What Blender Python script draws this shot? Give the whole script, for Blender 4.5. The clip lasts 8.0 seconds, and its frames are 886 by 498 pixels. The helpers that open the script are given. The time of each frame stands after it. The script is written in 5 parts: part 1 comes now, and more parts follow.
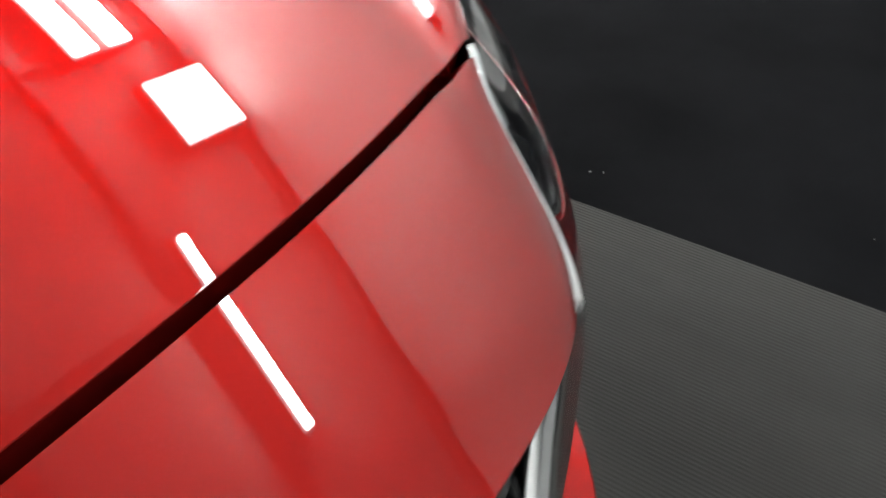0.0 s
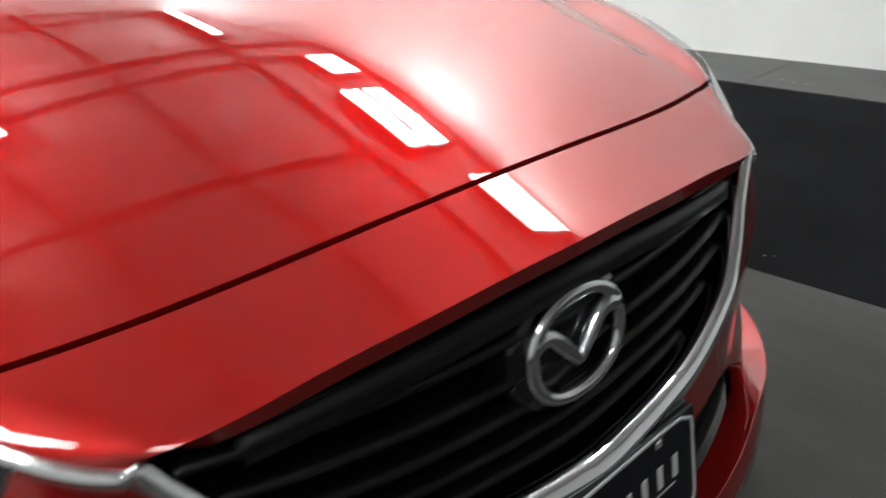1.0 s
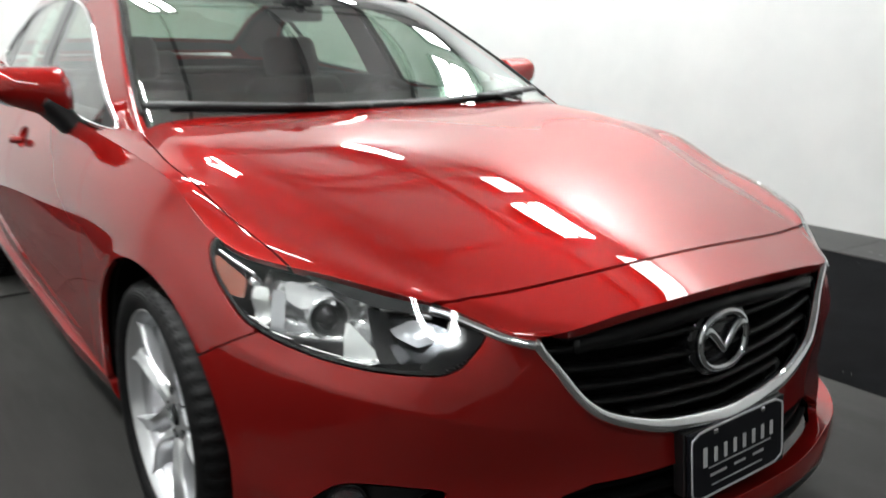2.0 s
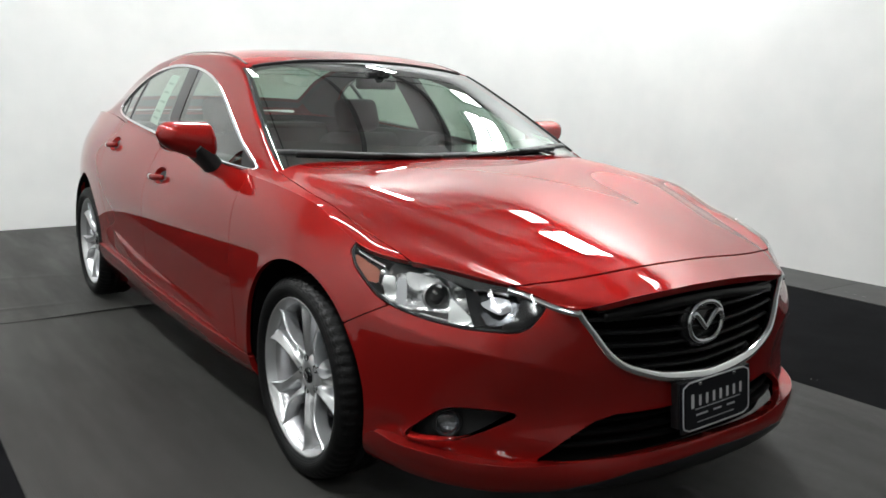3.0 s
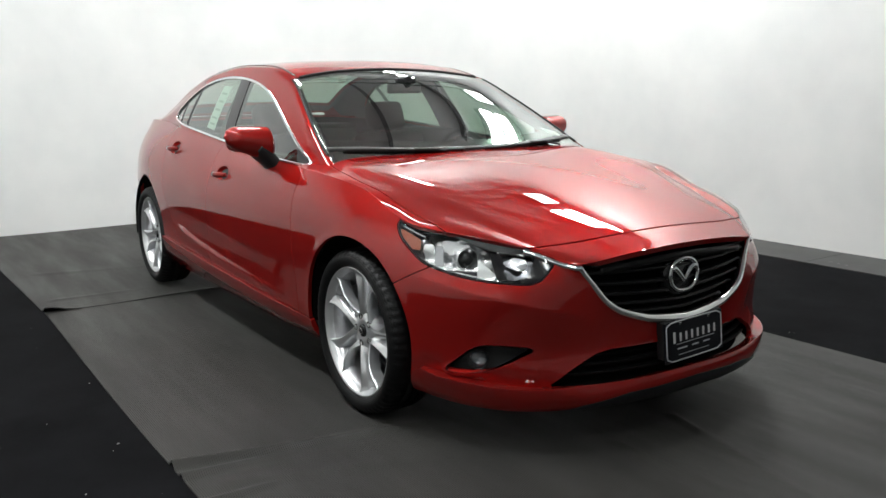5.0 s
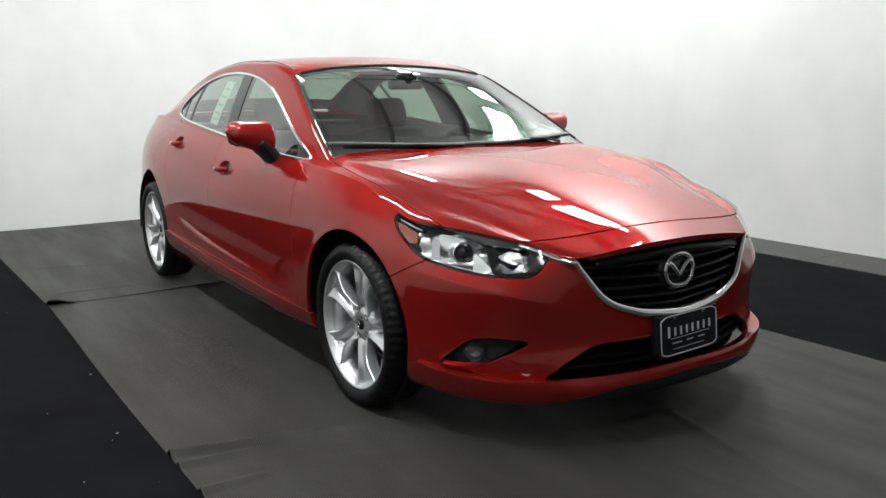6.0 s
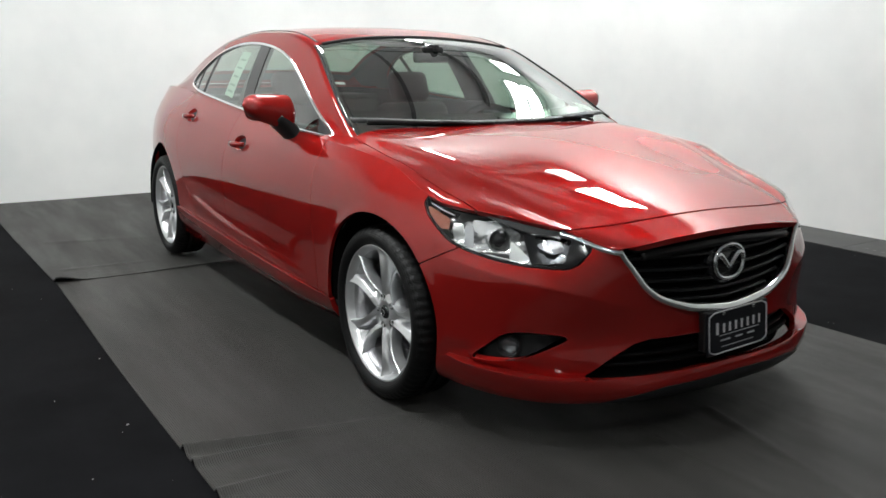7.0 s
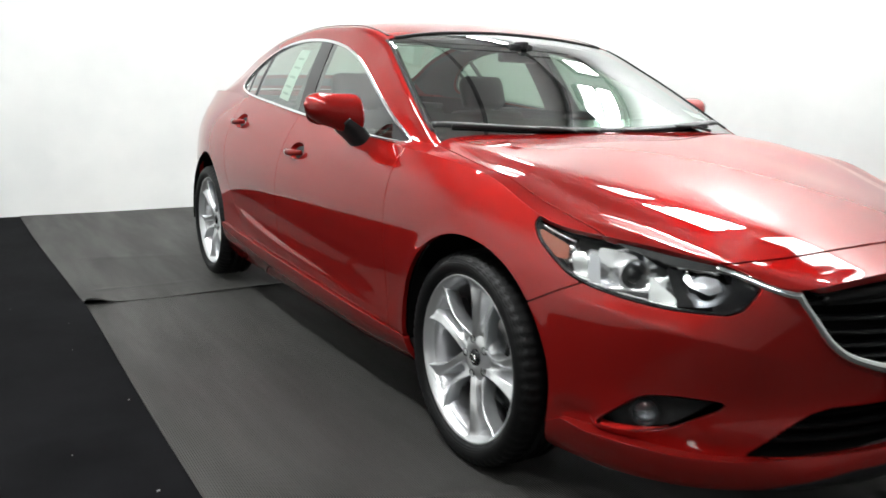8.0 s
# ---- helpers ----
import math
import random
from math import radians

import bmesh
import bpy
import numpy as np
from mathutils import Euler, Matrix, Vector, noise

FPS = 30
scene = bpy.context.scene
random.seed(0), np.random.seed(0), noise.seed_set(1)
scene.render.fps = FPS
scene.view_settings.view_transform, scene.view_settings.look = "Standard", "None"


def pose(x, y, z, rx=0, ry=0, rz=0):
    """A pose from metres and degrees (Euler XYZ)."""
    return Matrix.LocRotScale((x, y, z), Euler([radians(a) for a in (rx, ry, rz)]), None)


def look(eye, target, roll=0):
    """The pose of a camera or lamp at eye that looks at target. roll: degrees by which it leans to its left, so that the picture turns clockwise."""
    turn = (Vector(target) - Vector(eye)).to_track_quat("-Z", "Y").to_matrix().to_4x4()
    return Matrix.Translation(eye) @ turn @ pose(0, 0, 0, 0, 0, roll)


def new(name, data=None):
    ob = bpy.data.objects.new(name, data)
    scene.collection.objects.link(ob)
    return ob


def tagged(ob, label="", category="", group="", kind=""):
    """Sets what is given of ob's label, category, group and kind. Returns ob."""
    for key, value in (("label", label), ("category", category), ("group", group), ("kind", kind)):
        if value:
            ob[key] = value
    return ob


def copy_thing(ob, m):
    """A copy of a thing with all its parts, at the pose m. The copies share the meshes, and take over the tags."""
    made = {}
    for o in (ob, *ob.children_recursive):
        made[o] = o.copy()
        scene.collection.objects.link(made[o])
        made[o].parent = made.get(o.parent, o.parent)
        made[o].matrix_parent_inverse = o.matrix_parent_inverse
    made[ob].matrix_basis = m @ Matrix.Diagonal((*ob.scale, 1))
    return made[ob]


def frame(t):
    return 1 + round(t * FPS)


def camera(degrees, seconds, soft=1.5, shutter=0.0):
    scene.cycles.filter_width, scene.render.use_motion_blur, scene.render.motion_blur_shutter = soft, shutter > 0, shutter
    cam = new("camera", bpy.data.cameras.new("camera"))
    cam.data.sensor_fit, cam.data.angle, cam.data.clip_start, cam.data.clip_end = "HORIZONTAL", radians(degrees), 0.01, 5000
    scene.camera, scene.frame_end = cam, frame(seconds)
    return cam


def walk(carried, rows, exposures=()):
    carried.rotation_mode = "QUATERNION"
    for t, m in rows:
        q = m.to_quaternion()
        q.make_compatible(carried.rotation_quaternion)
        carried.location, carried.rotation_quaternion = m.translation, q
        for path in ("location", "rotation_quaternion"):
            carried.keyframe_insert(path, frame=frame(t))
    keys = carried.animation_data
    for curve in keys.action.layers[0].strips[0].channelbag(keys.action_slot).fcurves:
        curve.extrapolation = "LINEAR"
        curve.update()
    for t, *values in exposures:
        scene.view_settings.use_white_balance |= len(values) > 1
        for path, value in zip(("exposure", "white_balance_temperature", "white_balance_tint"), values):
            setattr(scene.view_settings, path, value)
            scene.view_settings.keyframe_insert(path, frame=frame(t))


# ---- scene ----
cam = camera(55.6, 8.0, shutter=.4)

PATH = [
    (0, (0.911, 0.171, 0.945), (-0.03, 1.433, -0.349), -2.3),
    (0.5, (1.079, -0.236, 1.032), (-0.006, 1.116, -0.031), -3.2),
    (0.7, (1.175, -0.385, 1.043), (-0.025, 0.905, 0.078), -4.3),
    (1, (1.32, -0.589, 1.049), (-0.054, 0.604, 0.219), -4.6),
    (1.2, (1.414, -0.72, 1.078), (-0.041, 0.411, 0.303), -5.6),
    (1.5, (1.522, -0.944, 1.097), (0.025, 0.2, 0.427), -4.0),
    (2, (1.805, -1.363, 1.17), (0.221, -0.243, 0.683), 0.0),
    (2.1, (1.855, -1.41, 1.185), (0.248, -0.307, 0.735), 0.2),
    (2.2, (1.895, -1.481, 1.191), (0.284, -0.372, 0.772), 0.4),
    (3.3, (2.429, -2.09, 1.219), (0.819, -0.959, 0.86), 1.1),
    (3.5, (2.467, -2.18, 1.226), (0.867, -1.036, 0.862), 0.9),
    (4, (2.573, -2.31, 1.242), (0.971, -1.172, 0.868), -0.2),
    (4.5, (2.699, -2.337, 1.246), (1.076, -1.229, 0.872), -0.8),
    (6, (2.821, -2.32, 1.224), (1.182, -1.235, 0.852), -0.4),
    (6.5, (2.753, -2.309, 1.233), (1.117, -1.232, 0.826), -0.0),
    (7, (2.606, -2.282, 1.225), (0.968, -1.218, 0.794), 0.4),
    (7.5, (2.348, -2.24, 1.192), (0.695, -1.198, 0.766), 0.8),
    (8, (2.016, -2.148, 1.129), (0.324, -1.152, 0.745), 1.2),
]
walk(cam, [(t, look(eye, target, roll)) for t, eye, target, roll in PATH],
     exposures=[(0, .60), (.5, .57), (1.0, .50), (1.5, .62), (2.2, .26), (3.4, .11), (6.8, .12), (7.4, .21), (8, .45)])


# ---------------------------------------------------------------- light
world = bpy.data.worlds.new("world")
scene.world = world
world.use_nodes = True
world.node_tree.nodes["Background"].inputs[0].default_value = (0.9, 0.95, 1.0, 1)
world.node_tree.nodes["Background"].inputs[1].default_value = 0.02


# ---------------------------------------------------------------- materials
def material(name, color, rough=0.5, metal=0.0, coat=0.0, spec=0.5):
    m = bpy.data.materials.new(name)
    m.use_nodes = True
    b = m.node_tree.nodes["Principled BSDF"]
    b.inputs["Base Color"].default_value = (*color, 1)
    b.inputs["Roughness"].default_value = rough
    b.inputs["Metallic"].default_value = metal
    b.inputs["Coat Weight"].default_value = coat
    b.inputs["Coat Roughness"].default_value = 0.03
    b.inputs["Specular IOR Level"].default_value = spec
    return m


def add(m, kind, **values):
    n = m.node_tree.nodes.new(kind)
    for k, v in values.items():
        n.inputs[k.replace("_", " ")].default_value = v
    return n


def link(m, a, out, b, inp):
    m.node_tree.links.new(a.outputs[out], b.inputs[inp])


def bsdf(m):
    return m.node_tree.nodes["Principled BSDF"]


def mottle(m, dark, light, scale, detail=6.0, stretch=(1, 1, 1), low=0.35, high=0.65, target="Base Color"):
    """Colour that wanders between two tones, in object space."""
    co = m.node_tree.nodes.new("ShaderNodeTexCoord")
    mp = m.node_tree.nodes.new("ShaderNodeMapping")
    mp.inputs["Scale"].default_value = stretch
    no = add(m, "ShaderNodeTexNoise", Scale=scale, Detail=detail, Roughness=0.6)
    ra = m.node_tree.nodes.new("ShaderNodeValToRGB")
    ra.color_ramp.elements[0].position, ra.color_ramp.elements[1].position = low, high
    ra.color_ramp.elements[0].color, ra.color_ramp.elements[1].color = (*dark, 1), (*light, 1)
    link(m, co, "Object", mp, "Vector")
    link(m, mp, "Vector", no, "Vector")
    link(m, no, "Fac", ra, "Fac")
    link(m, ra, "Color", bsdf(m), target)
    return no, mp


def grain(m, scale, strength, distance=0.001, stretch=(1, 1, 1)):
    co = m.node_tree.nodes.new("ShaderNodeTexCoord")
    mp = m.node_tree.nodes.new("ShaderNodeMapping")
    mp.inputs["Scale"].default_value = stretch
    no = add(m, "ShaderNodeTexNoise", Scale=scale, Detail=4.0)
    bu = add(m, "ShaderNodeBump", Strength=strength, Distance=distance)
    link(m, co, "Object", mp, "Vector")
    link(m, mp, "Vector", no, "Vector")
    link(m, no, "Fac", bu, "Height")
    link(m, bu, "Normal", bsdf(m), "Normal")


PAINT = material("red_metallic_paint", (0.285, 0.0108, 0.0090), rough=0.44, metal=0.62, coat=1.0, spec=0.0)
bsdf(PAINT).inputs["Coat Roughness"].default_value = 0.012
bsdf(PAINT).inputs["Coat IOR"].default_value = 1.55
bsdf(PAINT).inputs["Specular Tint"].default_value = (0.60, 0.13, 0.11, 1)
BLACK = material("black_plastic", (0.006, 0.006, 0.0065), rough=0.45)
GLOSS = material("gloss_black", (0.006, 0.006, 0.007), rough=0.12)
RUBBER = material("rubber", (0.007, 0.007, 0.007), rough=0.7)
CHROME = material("chrome", (0.90, 0.91, 0.92), rough=0.07, metal=1.0)
SILVER = material("silver_wheel_paint", (0.74, 0.75, 0.765), rough=0.30, metal=0.85, coat=0.4)
DARK = material("dark_cavity", (0.004, 0.004, 0.004), rough=0.9, spec=0.1)
WALL = material("white_wall_paint", (0.80, 0.81, 0.80), rough=0.7)
mottle(WALL, (.77, .78, .77), (.83, .835, .82), 1.6, 3.0)
grain(WALL, 120, .15)
FLOORM = material("black_floor", (0.012, 0.012, 0.013), rough=0.85, spec=.03)
mottle(FLOORM, (.0042, .0042, .0048), (.0086, .0086, .0098), 2.2)
grain(FLOORM, 400, .4)
GREY = material("grey_floor", (0.075, 0.075, 0.075), rough=0.6)
mottle(GREY, (.034, .034, .033), (.050, .0495, .047), 5.0)

# ribs along the mat, every 7.5 mm
MATM = material("grey_vinyl_mat", (0.045, 0.044, 0.043), rough=0.5, spec=.13)
mottle(MATM, (.028, .0272, .0256), (.054, .0524, .0492), 1.3, 9.0, (.45, 1.6, 1), low=.30, high=.70)
mottle(MATM, (.42, .42, .42), (.58, .58, .58), 2.6, 8.0, (.3, 2.0, 1), target="Roughness")
_co = MATM.node_tree.nodes.new("ShaderNodeTexCoord")
_sp = MATM.node_tree.nodes.new("ShaderNodeSeparateXYZ")
_mu = add(MATM, "ShaderNodeMath")
_mu.operation = "MULTIPLY"
_mu.inputs[1].default_value = 2 * math.pi / .0075
_si = add(MATM, "ShaderNodeMath")
_si.operation = "SINE"
_bu = add(MATM, "ShaderNodeBump", Strength=.55, Distance=.0012)
link(MATM, _co, "Object", _sp, "Vector")
link(MATM, _sp, "Y", _mu, 0)
link(MATM, _mu, "Value", _si, 0)
link(MATM, _si, "Value", _bu, "Height")
link(MATM, _bu, "Normal", bsdf(MATM), "Normal")


def glass(name, tint, rough=0.0, face=.06):
    """A thin pane: clear straight on, mirror-like at a slant."""
    m = bpy.data.materials.new(name)
    m.use_nodes = True
    nt = m.node_tree
    nt.nodes.clear()
    out = nt.nodes.new("ShaderNodeOutputMaterial")
    mix = nt.nodes.new("ShaderNodeMixShader")
    tr = add(m, "ShaderNodeBsdfTransparent", Color=(*tint, 1))
    gl = add(m, "ShaderNodeBsdfGlossy", Color=(1, 1, 1, 1), Roughness=rough)
    lw = add(m, "ShaderNodeLayerWeight", Blend=.5)
    po = add(m, "ShaderNodeMath")
    po.operation = "POWER"
    po.inputs[1].default_value = 5
    ma = add(m, "ShaderNodeMath")
    ma.operation = "MULTIPLY_ADD"
    ma.inputs[1].default_value, ma.inputs[2].default_value = 1 - face, face
    link(m, lw, "Facing", po, 0)
    link(m, po, "Value", ma, 0)
    link(m, ma, "Value", mix, "Fac")
    nt.links.new(tr.outputs[0], mix.inputs[1])
    nt.links.new(gl.outputs[0], mix.inputs[2])
    nt.links.new(mix.outputs[0], out.inputs[0])
    return m


# grey chosen to limit the light bounced onto the bumper, not a known paint
WALLGREY = material("unseen_wall_fill_grey", (0.34, 0.34, 0.34), rough=0.7)
mottle(WALLGREY, (.31, .31, .31), (.37, .37, .36), 1.4, 3.0)
WALLPALE = material("pale_grey_wall_paint", (0.52, 0.52, 0.51), rough=0.7)
mottle(WALLPALE, (.48, .48, .47), (.56, .56, .55), 1.6, 3.0)
CEIL = material("ceiling_panel", (0.55, 0.55, 0.55), rough=0.8)
mottle(CEIL, (.50, .50, .50), (.60, .60, .60), 1.2, 4.0)
BEAM = material("dark_ceiling_steel", (0.13, 0.13, 0.13), rough=0.6)
HOUSING = material("dark_lamp_housing", (0.03, 0.03, 0.03), rough=0.5)
LINTM = material("grey_lint", (0.30, 0.30, 0.29), rough=0.9)
TUBE = material("lit_tube", (1, 1, 1))
bsdf(TUBE).inputs["Emission Color"].default_value = (0.965, 1.0, 0.995, 1)
bsdf(TUBE).inputs["Emission Strength"].default_value = 83
PANELM = material("lit_panel", (1, 1, 1))
bsdf(PANELM).inputs["Emission Color"].default_value = (0.965, 1.0, 0.995, 1)
bsdf(PANELM).inputs["Emission Strength"].default_value = 14
DIMTUBE = material("lit_tube_soft", (1, 1, 1))
bsdf(DIMTUBE).inputs["Emission Color"].default_value = (0.965, 1.0, 0.995, 1)
bsdf(DIMTUBE).inputs["Emission Strength"].default_value = 55
GLASS = glass("green_tinted_glass", (0.58, 0.70, 0.62), face=.17)
SCREEN = glass("windscreen_glass", (0.56, 0.68, 0.60), face=.19)
LENS = glass("clear_lens", (0.95, 0.96, 0.96), face=.035)


# ---------------------------------------------------------------- mesh tools
def part(name, verts, faces, mat, parent=None, label="", normals=None, smooth=True):
    """One mesh object, under a thing or a part."""
    me = bpy.data.meshes.new(name)
    me.from_pydata([tuple(map(float, v)) for v in verts], [], [tuple(map(int, f)) for f in faces])
    me.materials.append(mat)
    if smooth:
        me.polygons.foreach_set("use_smooth", [True] * len(me.polygons))
    if normals is not None:
        me.normals_split_custom_set_from_vertices([tuple(map(float, n)) for n in normals])
    me.update()
    ob = new(name, me)
    if parent:
        ob.parent = parent
    if label:
        tagged(ob, label)
    return ob


def bm_part(name, bm, mat, parent=None, label="", smooth=False):
    me = bpy.data.meshes.new(name)
    bm.normal_update()
    bm.to_mesh(me)
    bm.free()
    me.materials.append(mat)
    if smooth:
        me.polygons.foreach_set("use_smooth", [True] * len(me.polygons))
    ob = new(name, me)
    if parent:
        ob.parent = parent
    if label:
        tagged(ob, label)
    return ob


def box(lo, hi, bevel=0.0, segments=2, turn=None):
    bm = bmesh.new()
    bmesh.ops.create_cube(bm, size=1)
    for v in bm.verts:
        v.co = [lo[i] + (v.co[i] + 0.5) * (hi[i] - lo[i]) for i in range(3)]
    if bevel:
        bmesh.ops.bevel(bm, geom=bm.edges[:], offset=bevel, segments=segments, affect="EDGES", profile=0.5)
    if turn:
        bmesh.ops.transform(bm, matrix=turn, verts=bm.verts)
    return bm


def thing(name, label, category, place=(0, 0, 0), group=""):
    e = new(name)
    e.location = place
    e.empty_display_size = 0.2
    return tagged(e, label, category, group)


def eased(x, y, q):
    """A curve through the points that never overshoots them (monotone cubic)."""
    h = np.diff(x)
    d = np.diff(y) / h
    m = np.zeros(len(x))
    for i in range(1, len(x) - 1):
        if d[i - 1] * d[i] > 0:
            w1, w2 = 2 * h[i] + h[i - 1], h[i] + 2 * h[i - 1]
            m[i] = (w1 + w2) / (w1 / d[i - 1] + w2 / d[i])
    m[0], m[-1] = d[0], d[-1]
    k = np.clip(np.searchsorted(x, q) - 1, 0, len(h) - 1)
    t = (q - x[k]) / h[k]
    return ((2 * t ** 3 - 3 * t ** 2 + 1) * y[k] + (t ** 3 - 2 * t ** 2 + t) * h[k] * m[k]
            + (3 * t ** 2 - 2 * t ** 3) * y[k + 1] + (t ** 3 - t ** 2) * h[k] * m[k + 1])


def smoothed(knots, values, width, n=3001, odd=False):
    """A curve through straight pieces, rounded off over width. Ends mirror (odd: point-mirror)."""
    knots, values = np.asarray(knots, float), np.asarray(values, float)
    a, b = knots[0], knots[-1]
    t = np.linspace(a, b, n)
    f = eased(knots, values, t)
    k = max(3, int(width / (b - a) * n / 3) | 1)
    pad = 3 * k
    left, right = f[1:pad + 1][::-1], f[-pad - 1:-1][::-1]
    if odd:
        left, right = 2 * f[0] - left, 2 * f[-1] - right
    g = np.r_[left, f, right]
    for _ in range(3):
        g = np.convolve(g, np.ones(k) / k, "same")
    g = g[pad:-pad]
    return lambda q: np.interp(q, t, g)


def bspline(count, n, degree=3):
    """Weights of a clamped B-spline: n samples over count control rows."""
    u = np.linspace(0, 1, n)
    knots = np.r_[np.zeros(degree), np.linspace(0, 1, count - degree + 1), np.ones(degree)]
    basis = [((u >= knots[i]) & (u < knots[i + 1])).astype(float) for i in range(len(knots) - 1)]
    basis[count - 1][u == 1] = 1
    for d in range(1, degree + 1):
        nxt = []
        for i in range(len(basis) - 1):
            w = np.zeros(n)
            if knots[i + d] > knots[i]:
                w += (u - knots[i]) / (knots[i + d] - knots[i]) * basis[i]
            if knots[i + d + 1] > knots[i + 1]:
                w += (knots[i + d + 1] - u) / (knots[i + d + 1] - knots[i + 1]) * basis[i + 1]
            nxt.append(w)
        basis = nxt
    return np.stack(basis[:count], 1)


class Sheet:
    """Triangles of a surface with normals and extra values for each corner."""

    def __init__(self, v, n, f, a):
        self.v, self.n, self.f, self.a = v, n, f, a

    @classmethod
    def grid(cls, p, *extras, flip=False):
        du, dv = np.gradient(p, axis=0), np.gradient(p, axis=1)
        n = np.cross(du, dv)
        n /= np.linalg.norm(n, axis=-1, keepdims=True) + 1e-12
        if flip:
            n = -n
        r, c = p.shape[:2]
        i = np.arange(r * c).reshape(r, c)
        q = [i[:-1, :-1].ravel(), i[1:, :-1].ravel(), i[1:, 1:].ravel(), i[:-1, 1:].ravel()]
        f = np.r_[np.stack([q[0], q[1], q[2]], 1), np.stack([q[0], q[2], q[3]], 1)]
        if flip:
            f = f[:, ::-1]
        a = np.stack([np.broadcast_to(e, (r, c)).ravel() for e in extras], 1) if extras else np.zeros((r * c, 0))
        return cls(p.reshape(-1, 3), n.reshape(-1, 3), f, a)

    def keep(self, field):
        """What lies where field (one value a corner) is below 0, cut along 0."""
        field = np.where(np.abs(field) < 1e-7, -1e-7, field)
        inside = field < 0
        count = inside[self.f].sum(1)
        whole = self.f[count == 3]
        cut = self.f[(count == 1) | (count == 2)]
        edges = np.sort(np.stack([cut[:, [0, 1, 2]], cut[:, [1, 2, 0]]], -1).reshape(-1, 2), 1)
        crossing = inside[edges[:, 0]] != inside[edges[:, 1]]
        pairs = np.unique(edges[crossing], axis=0)
        lookup = {(int(a), int(b)): len(self.v) + k for k, (a, b) in enumerate(pairs)}
        w = (field[pairs[:, 0]] / (field[pairs[:, 0]] - field[pairs[:, 1]]))[:, None]
        blend = lambda x: np.r_[x, x[pairs[:, 0]] * (1 - w) + x[pairs[:, 1]] * w]
        tris = []
        for tri in cut:
            ring = []
            for k in range(3):
                i, j = int(tri[k]), int(tri[(k + 1) % 3])
                if inside[i]:
                    ring.append(i)
                if inside[i] != inside[j]:
                    ring.append(lookup[(min(i, j), max(i, j))])
            tris += [(ring[0], ring[k], ring[k + 1]) for k in range(1, len(ring) - 1)]
        f = np.r_[whole, np.array(tris, int).reshape(-1, 3)]
        v, n, a = blend(self.v), blend(self.n), blend(self.a)
        used = np.unique(f)
        back = np.zeros(len(v), int)
        back[used] = np.arange(len(used))
        n = n[used]
        n /= np.linalg.norm(n, axis=1, keepdims=True) + 1e-12
        return Sheet(v[used], n, back[f], a[used])

    def moved(self, d):
        return Sheet(self.v + self.n * d, self.n, self.f, self.a)

    def mirror(self):
        m = np.array([1, -1, 1])
        return Sheet(self.v * m, self.n * m, self.f[:, ::-1], self.a)

    def joined(self, other):
        return Sheet(np.r_[self.v, other.v], np.r_[self.n, other.n], np.r_[self.f, other.f + len(self.v)], np.zeros((len(self.v) + len(other.v), 0)))

    def rim(self):
        """Edges that belong to one triangle only, in the triangle's direction."""
        e = np.stack([self.f[:, [0, 1, 2]], self.f[:, [1, 2, 0]]], -1).reshape(-1, 2)
        key = np.sort(e, 1)
        _, where, count = np.unique(key, axis=0, return_index=True, return_counts=True)
        return e[where[count == 1]]

    def panel(self, name, mat, parent, depth=0.012, label=""):
        """The sheet as a pressed panel: its rim folds back by depth."""
        v, n, f = self.v, self.n, [self.f]
        if depth:
            e = self.rim()
            ids = np.unique(e)
            back = {int(i): k for k, i in enumerate(ids)}
            m, base = len(ids), len(v)
            soft = 0.0015
            turn = np.zeros((base, 3))
            for a, b in e:
                t = v[b] - v[a]
                side = np.cross(t, n[a])
                turn[a] += side
                turn[b] += side
            turn = turn[ids]
            turn /= np.linalg.norm(turn, axis=1, keepdims=True) + 1e-12
            v2 = v[ids] + turn * soft * 0.3 - n[ids] * soft
            v3 = v[ids] + turn * soft * 0.3 - n[ids] * depth
            v = np.r_[v, v2, v3]
            n = np.r_[n, turn, turn]
            a, b = np.array([back[int(i)] for i in e[:, 0]]), np.array([back[int(i)] for i in e[:, 1]])
            o, p, q = e[:, 0], base + a, base + m + a
            o2, p2, q2 = e[:, 1], base + b, base + m + b
            f += [np.stack(x, 1) for x in ((o2, o, p), (o2, p, p2), (p2, p, q), (p2, q, q2))]
        return part(name, v, np.concatenate(f), mat, parent, label, n)


def poly_sd(px, py, poly):
    """Signed distance to a closed outline, below 0 inside."""
    poly = np.asarray(poly, float)
    best = np.full(px.shape, 1e9)
    inside = np.zeros(px.shape, bool)
    for (x0, y0), (x1, y1) in zip(poly, np.roll(poly, -1, 0)):
        ex, ey = x1 - x0, y1 - y0
        t = np.clip(((px - x0) * ex + (py - y0) * ey) / (ex * ex + ey * ey + 1e-15), 0, 1)
        best = np.minimum(best, np.hypot(px - x0 - t * ex, py - y0 - t * ey))
        if ey:
            inside ^= ((y0 > py) != (y1 > py)) & (px < ex * (py - y0) / ey + x0)
    return np.where(inside, -best, best)


def rounded(poly, radius=0.3, times=3, closed=True):
    """Corner cutting: the outline with soft corners."""
    p = np.asarray(poly, float)
    for _ in range(times):
        q = np.roll(p, -1, 0) if closed else p[1:]
        r = p if closed else p[:-1]
        new_p = np.stack([r + (q - r) * radius, q + (r - q) * radius], 1).reshape(-1, p.shape[1])
        p = new_p if closed else np.r_[p[:1], new_p[1:-1], p[-1:]]
    return p


